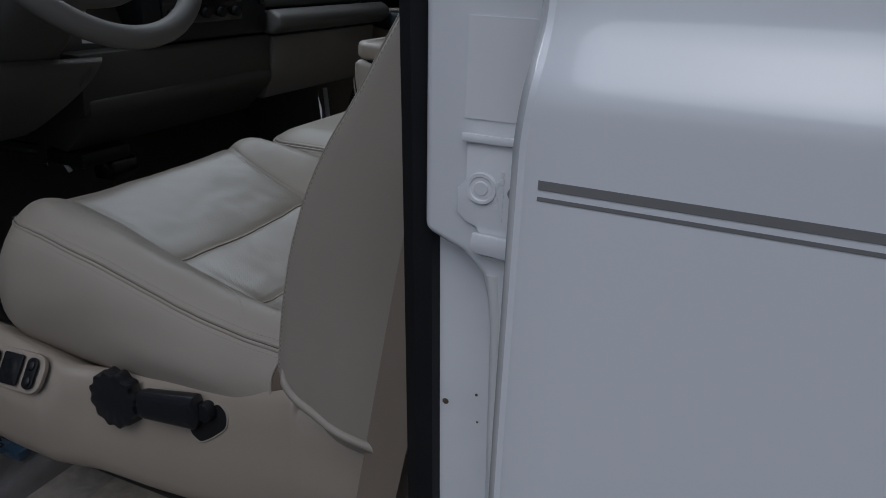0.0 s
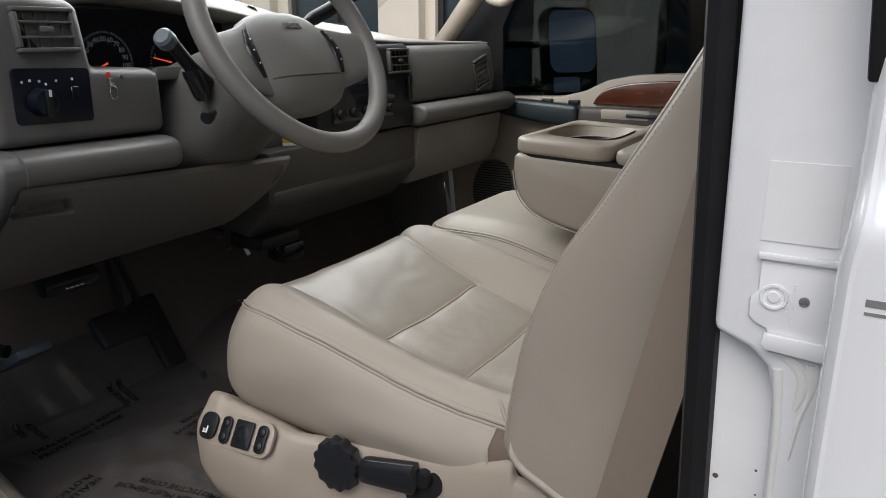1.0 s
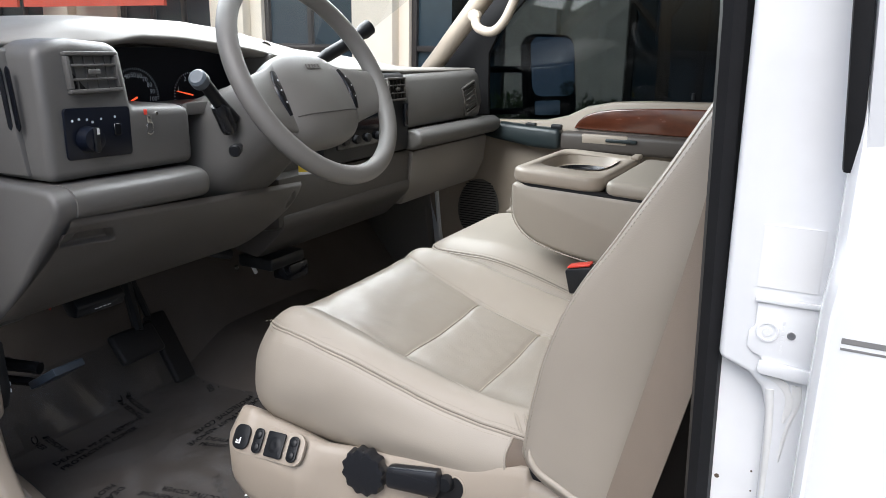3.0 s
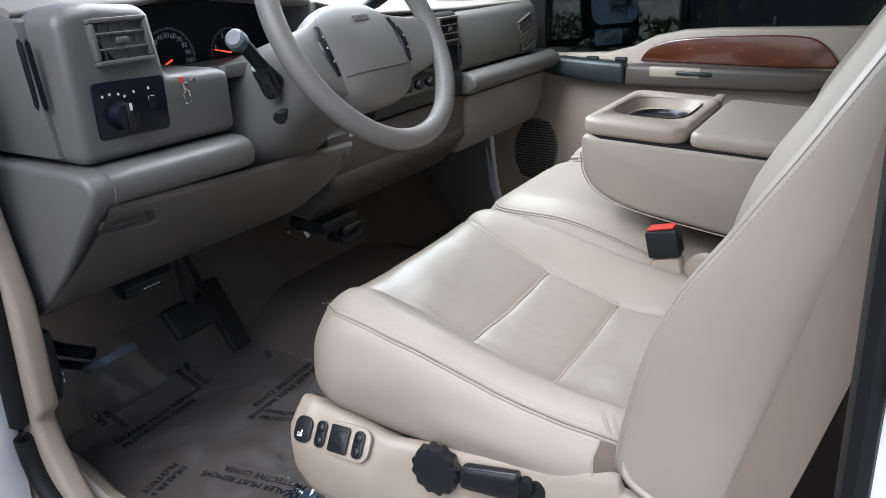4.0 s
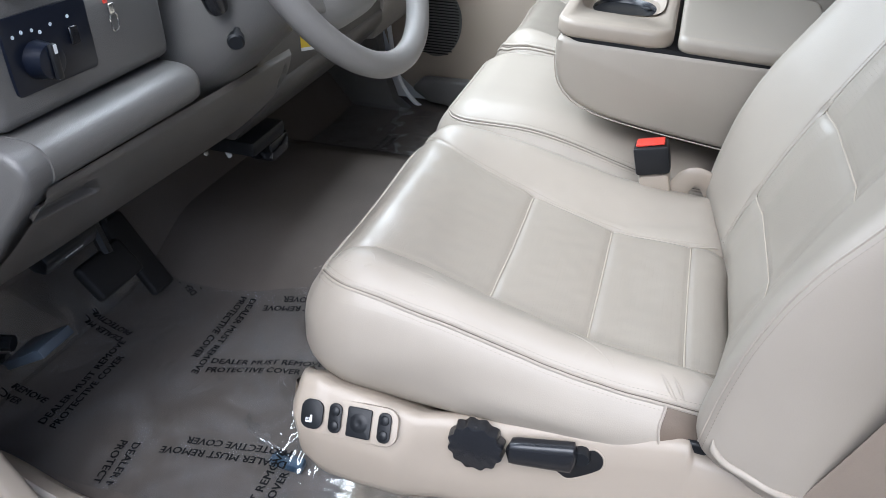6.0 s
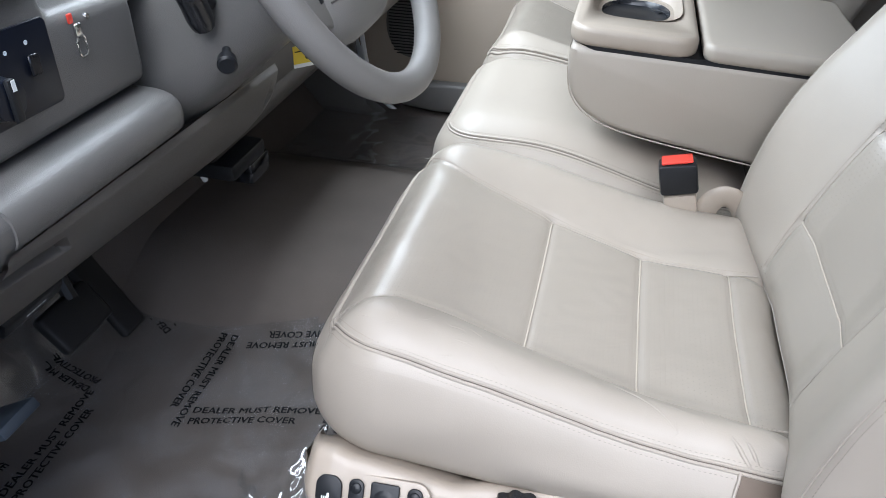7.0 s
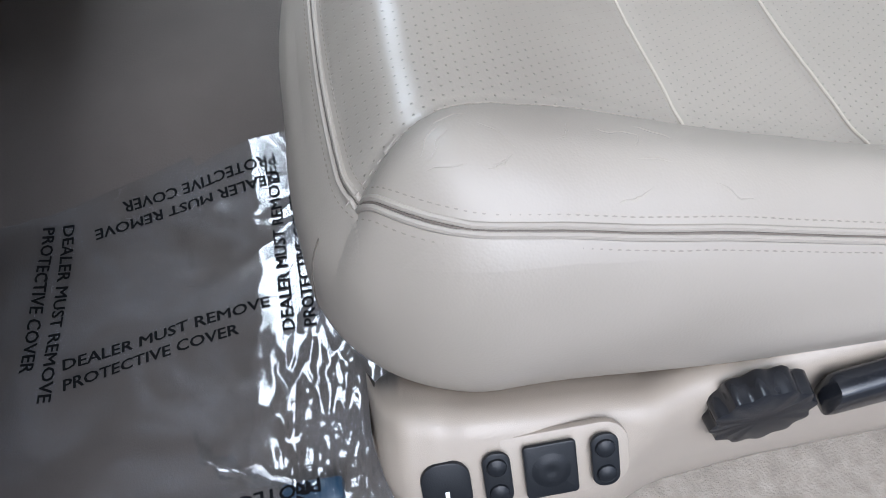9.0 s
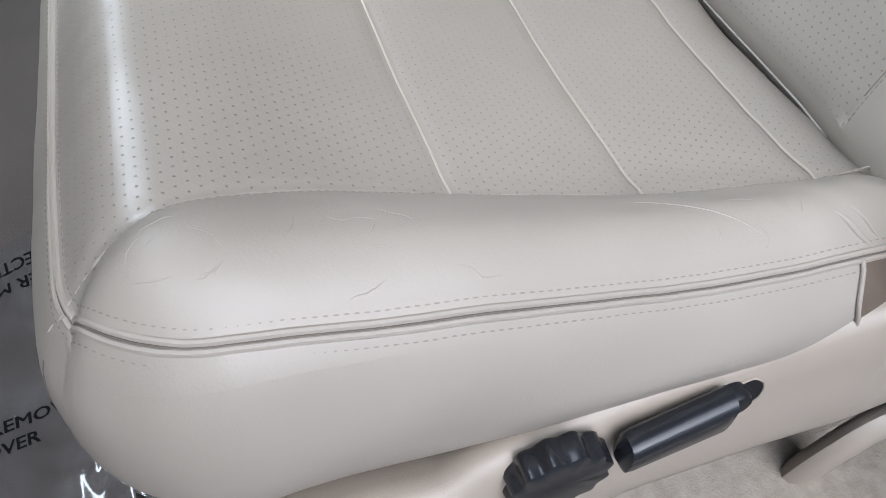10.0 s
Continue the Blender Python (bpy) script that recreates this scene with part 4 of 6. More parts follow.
def onto(tree_, x, z, proud, other=0.61):
    """The point of a side surface at x, z, seen from the door."""
    p = tree_.ray_cast(Vector((x, 0.4, z)), Vector((0, 1, 0)))[0]
    return Vector((x, (p.y if p else other) - proud, z))


cover_skin = skin(cover)
# no opening is cut: a dark patch on the cover paints the slot's shade
corners = [(-0.095, 0.212), (-0.080, 0.208), (-0.052, 0.229), (-0.044, 0.242), (-0.047, 0.255), (-0.060, 0.260), (-0.080, 0.242), (-0.098, 0.224)]
rim_ = smooth_path([Vector((x, 0, z)) for x, z in corners + corners[:1]], 6)[:-1]
hub_ = sum(rim_, Vector()) / len(rim_)
sl = bmesh.new()
level = [sl.verts.new(onto(cover_skin, p.x, p.z, 0.0010)) for p in rim_]
for f in (0.7, 0.4, 0.15):
    low = [sl.verts.new(onto(cover_skin, q.x, q.z, 0.0010)) for q in [hub_ + (p - hub_) * f for p in rim_]]
    for q in range(len(level)):
        sl.faces.new((level[q - 1], level[q], low[q], low[q - 1]))
    level = low
sl.faces.new(level)
part("slot_shade", sl, rubber, seat, "dark patch for the shaded slot behind the lever")
lip = [onto(cover_skin, p.x, p.z, 0.0007) for p in rim_]
part("slot_lip", tube(lip + lip[:1], 0.0011, 6), plastic_tan, seat)
part("lever_pivot", lathe([(0, 0.011), (0.009, 0.011), (0.012, 0.0095), (0.0125, 0.0001)], (-0.070, 0.608, 0.250), (0, -1, 0.1), 20), black, seat, "black pivot boss", 50)
rings = []
for f in np.linspace(0, 1, 16):
    c = Vector((-0.157 + 0.083 * f, 0.593 + 0.006 * f, 0.242 + 0.008 * f))
    k = math.sqrt(max(0.0, 1 - (1 - min(1, f / 0.10)) ** 2)) * (1 if f < 0.93 else math.sqrt(max(0, 1 - ((f - 0.93) / 0.075) ** 2)))
    hz, hy = (0.0165 + 0.0045 * f) * max(k, 0.15), 0.0105 * max(k, 0.2)
    rings.append([c + Vector((0, hy * (abs(math.cos(a)) ** 0.55) * math.copysign(1, math.cos(a)), hz * (abs(math.sin(a)) ** 0.6) * math.copysign(1, math.sin(a)))) for a in [2 * math.pi * q / 20 for q in range(20)]])
part("recliner_lever", loft(rings), black_satin, seat, "black recliner lever", 50)
# brown cloth at the cushion's rear corner, following its side, darkened for its recess
pad = next(o for o in seat.children if o.name.startswith("bolster"))
bpy.context.view_layer.update()
tree = skin(pad)
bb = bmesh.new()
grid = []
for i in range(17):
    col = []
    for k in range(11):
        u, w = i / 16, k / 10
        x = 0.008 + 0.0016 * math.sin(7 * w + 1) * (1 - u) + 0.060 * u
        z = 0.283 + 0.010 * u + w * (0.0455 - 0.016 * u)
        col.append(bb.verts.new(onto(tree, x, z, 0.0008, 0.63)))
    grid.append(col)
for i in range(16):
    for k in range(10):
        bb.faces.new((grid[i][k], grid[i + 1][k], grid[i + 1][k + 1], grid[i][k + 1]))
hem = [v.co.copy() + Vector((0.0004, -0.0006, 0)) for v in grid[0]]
part("rear_cloth", bb, brown_dark, seat, "brown cloth at the cushion's rear end, darkened for its recess", 60)
part("hem", tube(hem, 0.0017, 8), leather, seat, "sewn hem of the leather side", 60)
# creases worn into the bolster, at the front corner and along its crown
rng = random.Random(5)
for cx, cy, reach, count in ((-0.375, 0.688, 0.035, 9), (-0.29, 0.68, 0.05, 7), (-0.05, 0.685, 0.04, 7)):
    for k in range(count):
        x, y, a = cx + rng.uniform(-reach, reach), cy + rng.uniform(-0.028, 0.024), rng.uniform(0, 2 * math.pi)
        path = []
        for q in range(rng.randint(9, 18)):
            p, face_dir = tree.ray_cast(Vector((x, y, 0.6)), Vector((0, 0, -1)))[:2]
            if p is None or face_dir.z < 0.75:
                break
            path.append(p - face_dir * 0.00022)
            a += rng.gauss(0, 0.28)
            x, y = x + 0.0022 * math.cos(a), y + 0.0022 * math.sin(a)
        if len(path) > 5:
            m_ = len(path) - 1
            line = tube(path, [0.0001 + 0.00042 * math.sin(math.pi * q / m_) for q in range(m_ + 1)], 6)
            part("crease", line, leather, seat)

# puckers where the bolster meets the backrest, and one long crease
for route, thick, sunk in (([(-0.002, 0.664), (0.006, 0.655), (0.015, 0.645), (0.024, 0.636)], 0.0028, 0.0011), ([(0.010, 0.666), (0.018, 0.656), (0.024, 0.648), (0.030, 0.640)], 0.0024, 0.0010), ([(-0.130, 0.701), (-0.101, 0.691), (-0.068, 0.668), (-0.046, 0.647)], 0.0008, 0.0003)):
    ridge_line = []
    for q in smooth_path([(x, y, 0) for x, y in route], 7):
        p, face_dir = tree.ray_cast(Vector((q.x, q.y, 0.6)), Vector((0, 0, -1)))[:2]
        if p is not None:
            ridge_line.append(p - face_dir * sunk)
    m_ = len(ridge_line) - 1
    if m_ > 4:
        part("fold", tube(ridge_line, [thick * (0.3 + 0.7 * math.sin(math.pi * q / m_)) for q in range(m_ + 1)], 10), leather, seat, "", 70)

part("hinge_cover", box((0.036, 0.612, 0.270), (0.062, 0.632, 0.302), 0.005, 3), black, seat, "black seat hinge in the gap")
# cream welt along the backrest's lower edge
back_skin = skin(next(o for o in seat.children if o.name.startswith("backrest") and "panel" not in o.name))
welt_line = []
for lx, lz in ((0.052, 0.000), (0.041, -0.008), (0.034, -0.024), (0.034, -0.048), (0.036, -0.080), (0.039, -0.118)):
    p = BACK @ Vector((lx, 0, lz))
    welt_line.append(onto(back_skin, p.x, p.z, 0.0005, 0.632))
welt_line = smooth_path(welt_line, 6)
part("lower_welt", tube(welt_line, [0.0046 * min(1.0, 0.1 + k / 7) for k in range(len(welt_line))], 10), leather, seat, "thick leather welt", 60)

# seat belt of the driver, hanging from the pillar to the seat's foot
belt = thing("seat_belt", "tan woven seat belt running down beside the seat", "seat belt", (0.17, 0.54, 0.0))
cl = [(0.262, 0.515, 0.80), (0.245, 0.52, 0.66), (0.205, 0.535, 0.46), (0.165, 0.56, 0.28), (0.14, 0.57, 0.16)]
path = smooth_path(cl, 8)
rings = []
for i, p in enumerate(path):
    t = (path[min(i + 1, len(path) - 1)] - path[max(0, i - 1)]).normalized()
    w = Vector((0.92, -0.39, 0))
    w = (w - t * w.dot(t)).normalized()
    nrm = t.cross(w)
    rings.append([p + w * a + nrm * c for a, c in ((-0.024, -0.0008), (0.024, -0.0008), (0.024, 0.0008), (-0.024, 0.0008))])
part("webbing", loft(rings), webbing, belt)
part("belt_tongue", box((0.216, 0.590, 0.690), (0.241, 0.604, 0.718), 0.004, 2), black_satin, belt, "black belt tongue stop")
hook = smooth_path([(0.10, 0.60, -0.02), (0.102, 0.598, 0.03), (0.11, 0.596, 0.07), (0.13, 0.596, 0.098), (0.17, 0.596, 0.105), (0.22, 0.60, 0.09)], 6)
part("anchor_cover", tube(hook, 0.022, 12, flat=0.6, up=(0, 1, 0)), plastic_tan, belt, "cream plastic anchor cover")

# centre seat, armrest console, passenger seat
cseat = thing("centre_seat", "tan leather centre seat cushion", "car seat", (-0.15, YC, 0.0))
cushion(-0.455, 0.10, YC, 0.212, 0.408, 0.14, 0.088, 0.086, lambda x, y: -0.07 * sstep(-0.30, 0.05, x) - 0.004 * sstep(-0.36, -0.46, x), lambda x, s: -1.0, (), cseat, "cushion", ("cushion", "seat_panel"), n=70, tuck=0.02, welts=(0.30, 0.345), rows=(0.25, 0.395), welt_r=0.0021, rear_r=0.03)
part("seat_base", box((-0.36, 1.19, 0.02), (0.10, 1.555, 0.15), 0.02), plastic_tan, cseat)
pseat = thing("passenger_seat", "tan leather passenger seat", "car seat", (-0.15, 2 * YC - SEAT_Y, 0.0))
PY2 = 2 * YC - SEAT_Y
cushion(-0.456, 0.085, PY2, 0.262, 0.405, 0.13, 0.085, 0.066, lambda x, y: seat_top(x, y - PY2 + SEAT_Y), seat_insert, (-0.22, -0.09, 0.027), pseat, "cushion", n=60)
backrest(PY2, 0.262, pseat, 60)
part("seat_frame", box((-0.38, PY2 - 0.2, -0.02), (0.10, PY2 + 0.2, 0.15), 0.02), black, pseat)

arm = thing("armrest_console", "folded tan armrest console with a cup holder and a lid", "armrest", (-0.05, YC, 0.42))
A0, A1 = 1.198, 1.546
prof = [(-0.236, 0.5488), (-0.236, 0.515), (-0.228, 0.475), (-0.205, 0.445), (-0.165, 0.425), (-0.10, 0.410), (0.02, 0.393), (0.16, 0.375), (0.22, 0.40), (0.20, 0.5315)]
side = [(p.x, p.z) for p in smooth_path([(x, 0, z) for x, z in prof[:8]], 5)] + prof[8:]
part("armrest_body", prism(side, "y", A0, A1, 0.012, 3), leather, arm, "", 50)
wl = smooth_path([(x, A0 + 0.002, z) for x, z in prof[1:8]], 6)
part("welt", tube([Vector((p.x, p.y, p.z)) for p in wl], 0.0012, 6), leather, arm)
gp = prism(rounded(-0.232, A0 + 0.003, 0.196, A1 - 0.003, 0.034), "z", 0.5435, 0.5515)
for v in gp.verts:
    v.co.z -= 0.042 * (v.co.x + 0.24)
part("gap", gp, black, arm)
# front tray with the cup well
tr = prism(rounded(-0.239, A0 - 0.0015, -0.051, A1 + 0.0015, 0.035), "z", 0.5495, 0.578, 0.008, 3)
for v in tr.verts:
    v.co.z -= 0.04 * (v.co.x + 0.24)
tray = part("tray", tr, plastic_tan, arm, "tan tray with a cup holder")
well = prism([(-0.145 + u, 1.3725 + v) for u, v in squircle(0.070, 0.102, 56, 0.55)], "z", 0.52, 0.60)
cut = bpy.data.objects.new("cut", bpy.data.meshes.new("cut"))
well.to_mesh(cut.data)
well.free()
md = tray.modifiers.new("well", "BOOLEAN")
md.operation, md.object, md.solver = "DIFFERENCE", cut, "EXACT"
scene.collection.objects.link(cut)
bpy.context.view_layer.update()
baked = bpy.data.meshes.new_from_object(tray.evaluated_get(bpy.context.evaluated_depsgraph_get()))
tray.modifiers.clear()
tray.data = baked
bpy.data.objects.remove(cut)
def well_ring(hx_, hy_, p_, z, dy=0.0):
    return [(-0.145 + u, 1.3725 + v + dy, z) for u, v in squircle(hx_, hy_, 56, p_)]


basin = loft([well_ring(0.0715, 0.1035, 0.55, 0.5745), well_ring(0.0695, 0.1015, 0.55, 0.572), well_ring(0.066, 0.097, 0.55, 0.562), well_ring(0.062, 0.092, 0.6, 0.5555), well_ring(0.056, 0.066, 0.9, 0.555, 0.014)], caps=False)
bowl = part("cup_well", basin, plastic_tan, tray, "shallow tan basin")
cup = loft([well_ring(0.056, 0.066, 0.9, 0.5552, 0.014), well_ring(0.053, 0.062, 0.9, 0.549, 0.014), well_ring(0.048, 0.056, 0.9, 0.512, 0.014)], caps=False)
cup.verts.ensure_lookup_table()
cup.faces.new([v for v in cup.verts][-56:])
part("cup_holder", cup, black_satin, bowl, "round black cup holder")
for a in (40, 160, 280):
    c = Vector((-0.145 + 0.048 * math.cos(radians(a)), 1.3865 + 0.056 * math.sin(radians(a)), 0.545))
    part("cup_tab", box((-0.006, -0.010, -0.003), (0.008, 0.010, 0.003), 0.002, 2, Matrix.Translation(c) @ Matrix.Rotation(radians(a), 4, "Z")), black, bowl)
ld = prism(rounded(-0.044, A0 - 0.002, 0.20, A1 + 0.002, 0.02), "z", 0.5495, 0.577, 0.010, 4)
for v in ld.verts:
    v.co.z -= 0.045 * (v.co.x + 0.24)
part("lid", ld, leather, arm, "tan padded armrest lid")
part("latch", box((-0.066, 1.49, 0.569), (-0.048, 1.53, 0.579), 0.003), plastic_tan, arm)
# buckle
bk = thing("seat_buckle", "black seat belt buckle with a red button on a tan stalk", "seat buckle", (-0.045, 1.12, 0.30))
bm_ = Matrix.Translation((-0.045, 1.12, 0.372)) @ Matrix.Rotation(radians(-14), 4, "Y")
part("stalk", box((-0.024, -0.016, -0.095), (0.024, 0.016, -0.002), 0.006, 2, bm_), plastic_tan, bk)
part("housing", box((-0.027, -0.018, 0.0), (0.027, 0.018, 0.048), 0.005, 2, bm_), black, bk)
part("button", box((-0.022, -0.013, 0.0485), (0.022, 0.013, 0.053), 0.002, 2, bm_), red, bk, "red release button")
loop = smooth_path([(0.026, 0.0, -0.088), (0.032, 0.0, -0.045), (0.048, 0.002, -0.022), (0.068, 0.004, -0.020), (0.086, 0.006, -0.040), (0.094, 0.006, -0.085)], 6)
part("strap", tube([bm_ @ p for p in loop], 0.017, 12, flat=0.30, up=(0, 1, 0)), plastic_tan, bk, "tan plastic sleeve looping over the belt")


# ---- dashboard ----
dash = thing("dashboard", "grey-brown moulded truck dashboard", "dashboard", (-0.9, YC, 0.4))
BY = [0.488, 0.60, 0.66, 0.71, 0.80, 0.93, 1.03, 1.20, 1.60, 2.13]
BROW = [0.800, 0.804, 0.806, 0.815, 0.813, 0.800, 0.785, 0.752, 0.736, 0.728]
RY = [0.488, 0.55, 0.62, 0.72, 0.85, 0.95, 1.05, 1.20, 1.40, 1.65, 1.80, 2.13]
RIDGE = [0.822, 0.833, 0.844, 0.849, 0.848, 0.838, 0.823, 0.800, 0.783, 0.754, 0.746, 0.738]
rings = []
for y in np.linspace(0.488, 2.06, 70):
    lo, hi = interp(y, BY, BROW), interp(y, RY, RIDGE)
    xl = interp(y, [0.488, 0.60, 0.66, 1.0, 1.2, 2.1], [-0.735, -0.72, -0.700, -0.695, -0.715, -0.725])
    prof = smooth_path([(xl - 0.012, y, lo - 0.004), (xl, y, lo + 0.002), (xl - 0.004, y, lo + 0.010), (xl - 0.03, y, lo + (hi - lo) * 0.72), (xl - 0.085, y, hi), (-1.02, y, hi - 0.003), (-1.36, y, 0.772)], 4)
    rings.append([tuple(p) for p in prof] + [(-1.36, y, 0.70), (-0.805, y, min(0.70, lo - 0.02)), (-0.80, y, lo - 0.008)])
part("dash_top", loft(rings), plastic_top, dash, "", 40)
pod = [(0.488, 0.614), (0.757, 0.612), (0.757, 0.700), (0.745, 0.711), (0.642, 0.713), (0.640, 0.795), (0.632, 0.808), (0.555, 0.814), (0.520, 0.810), (0.496, 0.80)]
pp = prism(pod, "x", -0.643, -0.80, 0.015, 4)
for v in pp.verts:
    v.co.x -= 0.16 * max(0.0, v.co.z - 0.70)
part("switch_pod", pp, plastic_dash, dash, "", 30)
ep = prism([(-0.722, 0.798), (-0.78, 0.806), (-1.1, 0.79), (-1.1, 0.616), (-0.686, 0.622)], "y", 0.482, 0.515, 0.004, 2)
part("fuse_cover", ep, plastic_dash, dash, "dash end cover with two vent slots")
for x in (-0.724, -0.706):
    s = prism([(x, 0.770), (x + 0.005, 0.776), (x + 0.0105, 0.771), (x + 0.020, 0.692), (x + 0.015, 0.686), (x + 0.0095, 0.691)], "y", 0.4816, 0.4830, 0.0)
    part("vent_slot", s, black_gloss, dash)
part("end_lower", prism([(-0.660, 0.6115), (-1.1, 0.6115), (-1.1, 0.36), (-0.796, 0.372), (-0.708, 0.458), (-0.641, 0.535), (-0.615, 0.564), (-0.6075, 0.583), (-0.612, 0.599), (-0.628, 0.609)], "y", 0.466, 0.516, 0.010, 4), plastic_dash, dash, "dash end panel below the seam", 50)
# lower roll
rings = []
for y in np.concatenate([np.linspace(0.4985, 0.53, 5), np.linspace(0.55, 0.74, 10), np.linspace(0.75, 0.768, 6)]):
    k = math.sqrt(max(0.02, 1 - max(0, (y - 0.745) / 0.0235) ** 2))
    rings.append([(-0.655 + (0.0485 * k) * math.copysign(abs(math.cos(a)) ** 0.7, math.cos(a)), y, 0.585 - 0.02 * (y - 0.5) + 0.0270 * k * math.copysign(abs(math.sin(a)) ** 0.75, math.sin(a))) for a in [2 * math.pi * q / 24 for q in range(24)]])
part("lower_roll", loft(rings), plastic_dash, dash, "", 50)
# knee panel
TL, TR, BL, BR = Vector((-0.606, 0.489, 0.567)), Vector((-0.632, 1.035, 0.535)), Vector((-0.785, 0.458, 0.380)), Vector((-0.715, 0.93, 0.408))
bb = bmesh.new()
NU, NV = 170, 110
grid = []
for i in range(NU + 1):
    row = []
    for j in range(NV + 1):
        u, v = i / NU, j / NV
        p = (TL * (1 - u) + TR * u) * (1 - v) + (BL * (1 - u) + BR * u) * v
        p += Vector((0.035, 0, 0.01)) * (math.sin(math.pi * v) * (0.4 + 0.6 * sstep(0, 0.25, u)))
        p.x -= 0.006 * sstep(0.9, 1, v) + 0.005 * sstep(0.08, 0.0, v)
        # the finger pull of the cover, and a small dent by its far end
        dz = p.z - (0.530 - 0.06 * (p.y - 0.526))
        half = 0.040 - 0.6 * dz * (p.y > 0.526)
        p.x -= 0.014 * sstep(half + 0.002, half - 0.002, abs(p.y - 0.526)) * sstep(-0.012, -0.002, dz) * sstep(0.0125, 0.0095, dz)
        p.x -= 0.005 * sstep(0.010, 0.005, abs(p.z - 0.505 - 0.8 * (p.y - 0.99))) * sstep(0.014, 0.008, abs(p.y - 0.99))
        row.append(bb.verts.new(p))
    grid.append(row)
for i in range(NU):
    for j in range(NV):
        bb.faces.new((grid[i][j], grid[i + 1][j], grid[i + 1][j + 1], grid[i][j + 1]))
bmesh.ops.solidify(bb, geom=bb.faces[:], thickness=0.008)
knee = part("knee_panel", bb, plastic_knee, dash, "lower steering column cover", 50)
# the closed underside of the dashboard, its shade put into a darker plastic
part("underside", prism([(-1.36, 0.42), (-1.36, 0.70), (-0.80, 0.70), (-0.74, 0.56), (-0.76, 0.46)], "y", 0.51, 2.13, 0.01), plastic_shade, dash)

# left vent
VM = Matrix.Translation((-0.652, 0.579, 0.766)) @ Matrix.Rotation(radians(-8), 4, "Y")


def vent(m, w, h, nv, nh, parent, dark=True):
    def put(bb):
        bb.transform(m)
        return bb
    fr = bmesh.new()
    for lo, hi in (((-0.004, -w, h - 0.006), (0.008, w, h)), ((-0.004, -w, -h), (0.008, w, -h + 0.006)), ((-0.004, -w, -h + 0.0062), (0.008, -w + 0.006, h - 0.0062)), ((-0.004, w - 0.006, -h + 0.0062), (0.008, w, h - 0.0062))):
        box(lo, hi, 0.0018, 2, bm=fr)
    v = part("air_vent", put(fr), plastic_shade if dark else plastic_dash, parent, "louvred air vent")
    part("vent_back", put(box((-0.003, -w + 0.006, -h + 0.006), (-0.002, w - 0.006, h - 0.006))), rubber, v)
    for k in range(nh):
        z = -h + 2 * h * (k + 1) / (nh + 1)
        part("louvre", put(box((0.001, -w + 0.0062, z - 0.0016), (0.007, w - 0.0062, z + 0.0016), 0.0008, 1)), plastic_shade if dark else plastic_dash, v)
    for k in range(nv):
        y = -w + 2 * w * (k + 1) / (nv + 1)
        part("louvre", put(box((-0.0018, y - 0.0013, -h + 0.0062), (0.0008, y + 0.0013, h - 0.0062))), plastic_shade if dark else plastic_dash, v)
    part("vent_tab", put(box((0.0068, -0.012, -0.004), (0.0105, 0.008, 0.004), 0.002, 2)), plastic_shade if dark else plastic_dash, v)
    return v


vent(VM, 0.0435, 0.0295, 4, 2, dash, False)
# headlamp switch panel
SM = Matrix.Translation((-0.6445, 0.574, 0.6795)) @ Matrix.Rotation(radians(-1), 4, "Y") @ Matrix.Rotation(radians(-1.5), 4, "X")


def dput(bb, m):
    bb.transform(m)
    return bb


dial_ink = material("dial_marking", (0.60, 0.66, 0.72), 0.5)
switch_black = material("blue_black_plastic", (0.005, 0.007, 0.014), 0.3, blotch=0.1, spec=0.3)
sw = part("headlamp_switch", dput(prism(rounded(-0.056, -0.037, 0.056, 0.037, 0.006), "x", -0.002, 0.0025, 0.001), SM), switch_black, dash, "black headlamp switch panel")
kn = part("switch_knob", dput(lathe([(0, 0.019), (0.004, 0.0185), (0.018, 0.0165), (0.019, 0.014), (0.019, 0.0001)], (0.0026, -0.022, -0.008), (1, 0, 0), 28), SM), switch_black, sw, "black rotary knob")
part("knob_grip", dput(box((0.0200, -0.026, -0.026), (0.0265, -0.017, 0.010), 0.003, 2), SM), black, kn)
part("knob_mark", dput(box((0.0268, -0.0235, 0.0), (0.0272, -0.0195, 0.009)), SM), white_ink, kn)
part("dimmer", dput(box((0.0026, 0.024, -0.006), (0.0055, 0.036, 0.012), 0.001, 1), SM), black_gloss, sw)
for q, (y, z) in enumerate(((-0.044, 0.019), (-0.033, 0.021), (-0.020, 0.020), (-0.011, 0.016), (0.004, 0.020), (0.028, 0.022))):
    part("symbol", dput(lathe([(0, 0.0020), (0.0004, 0.0020), (0.0004, 0.0011), (0.0001, 0.0010)], (0.0026, y, z), (1, 0, 0), 10 if q % 2 else 6), SM), dial_ink, sw)
# red tag with a little lamp
part("warning_light", box((-0.6445, 0.658, 0.699), (-0.642, 0.664, 0.708), 0.001), red, dash, "small red and clear tag light")
part("clip", box((-0.6415, 0.659, 0.688), (-0.638, 0.668, 0.699), 0.0015), chrome, dash)
part("clip_ring", tube([(-0.6405, y, z) for y, z in rounded(0.660, 0.669, 0.671, 0.687, 0.004)], 0.0011, 6, True), chrome, dash, "small bright wire loop")
part("stud", lathe([(0, 0.003), (0.004, 0.0025), (0.004, 0.0001)], (-0.645, 0.682, 0.700), (1, 0, 0), 10), chrome, dash)
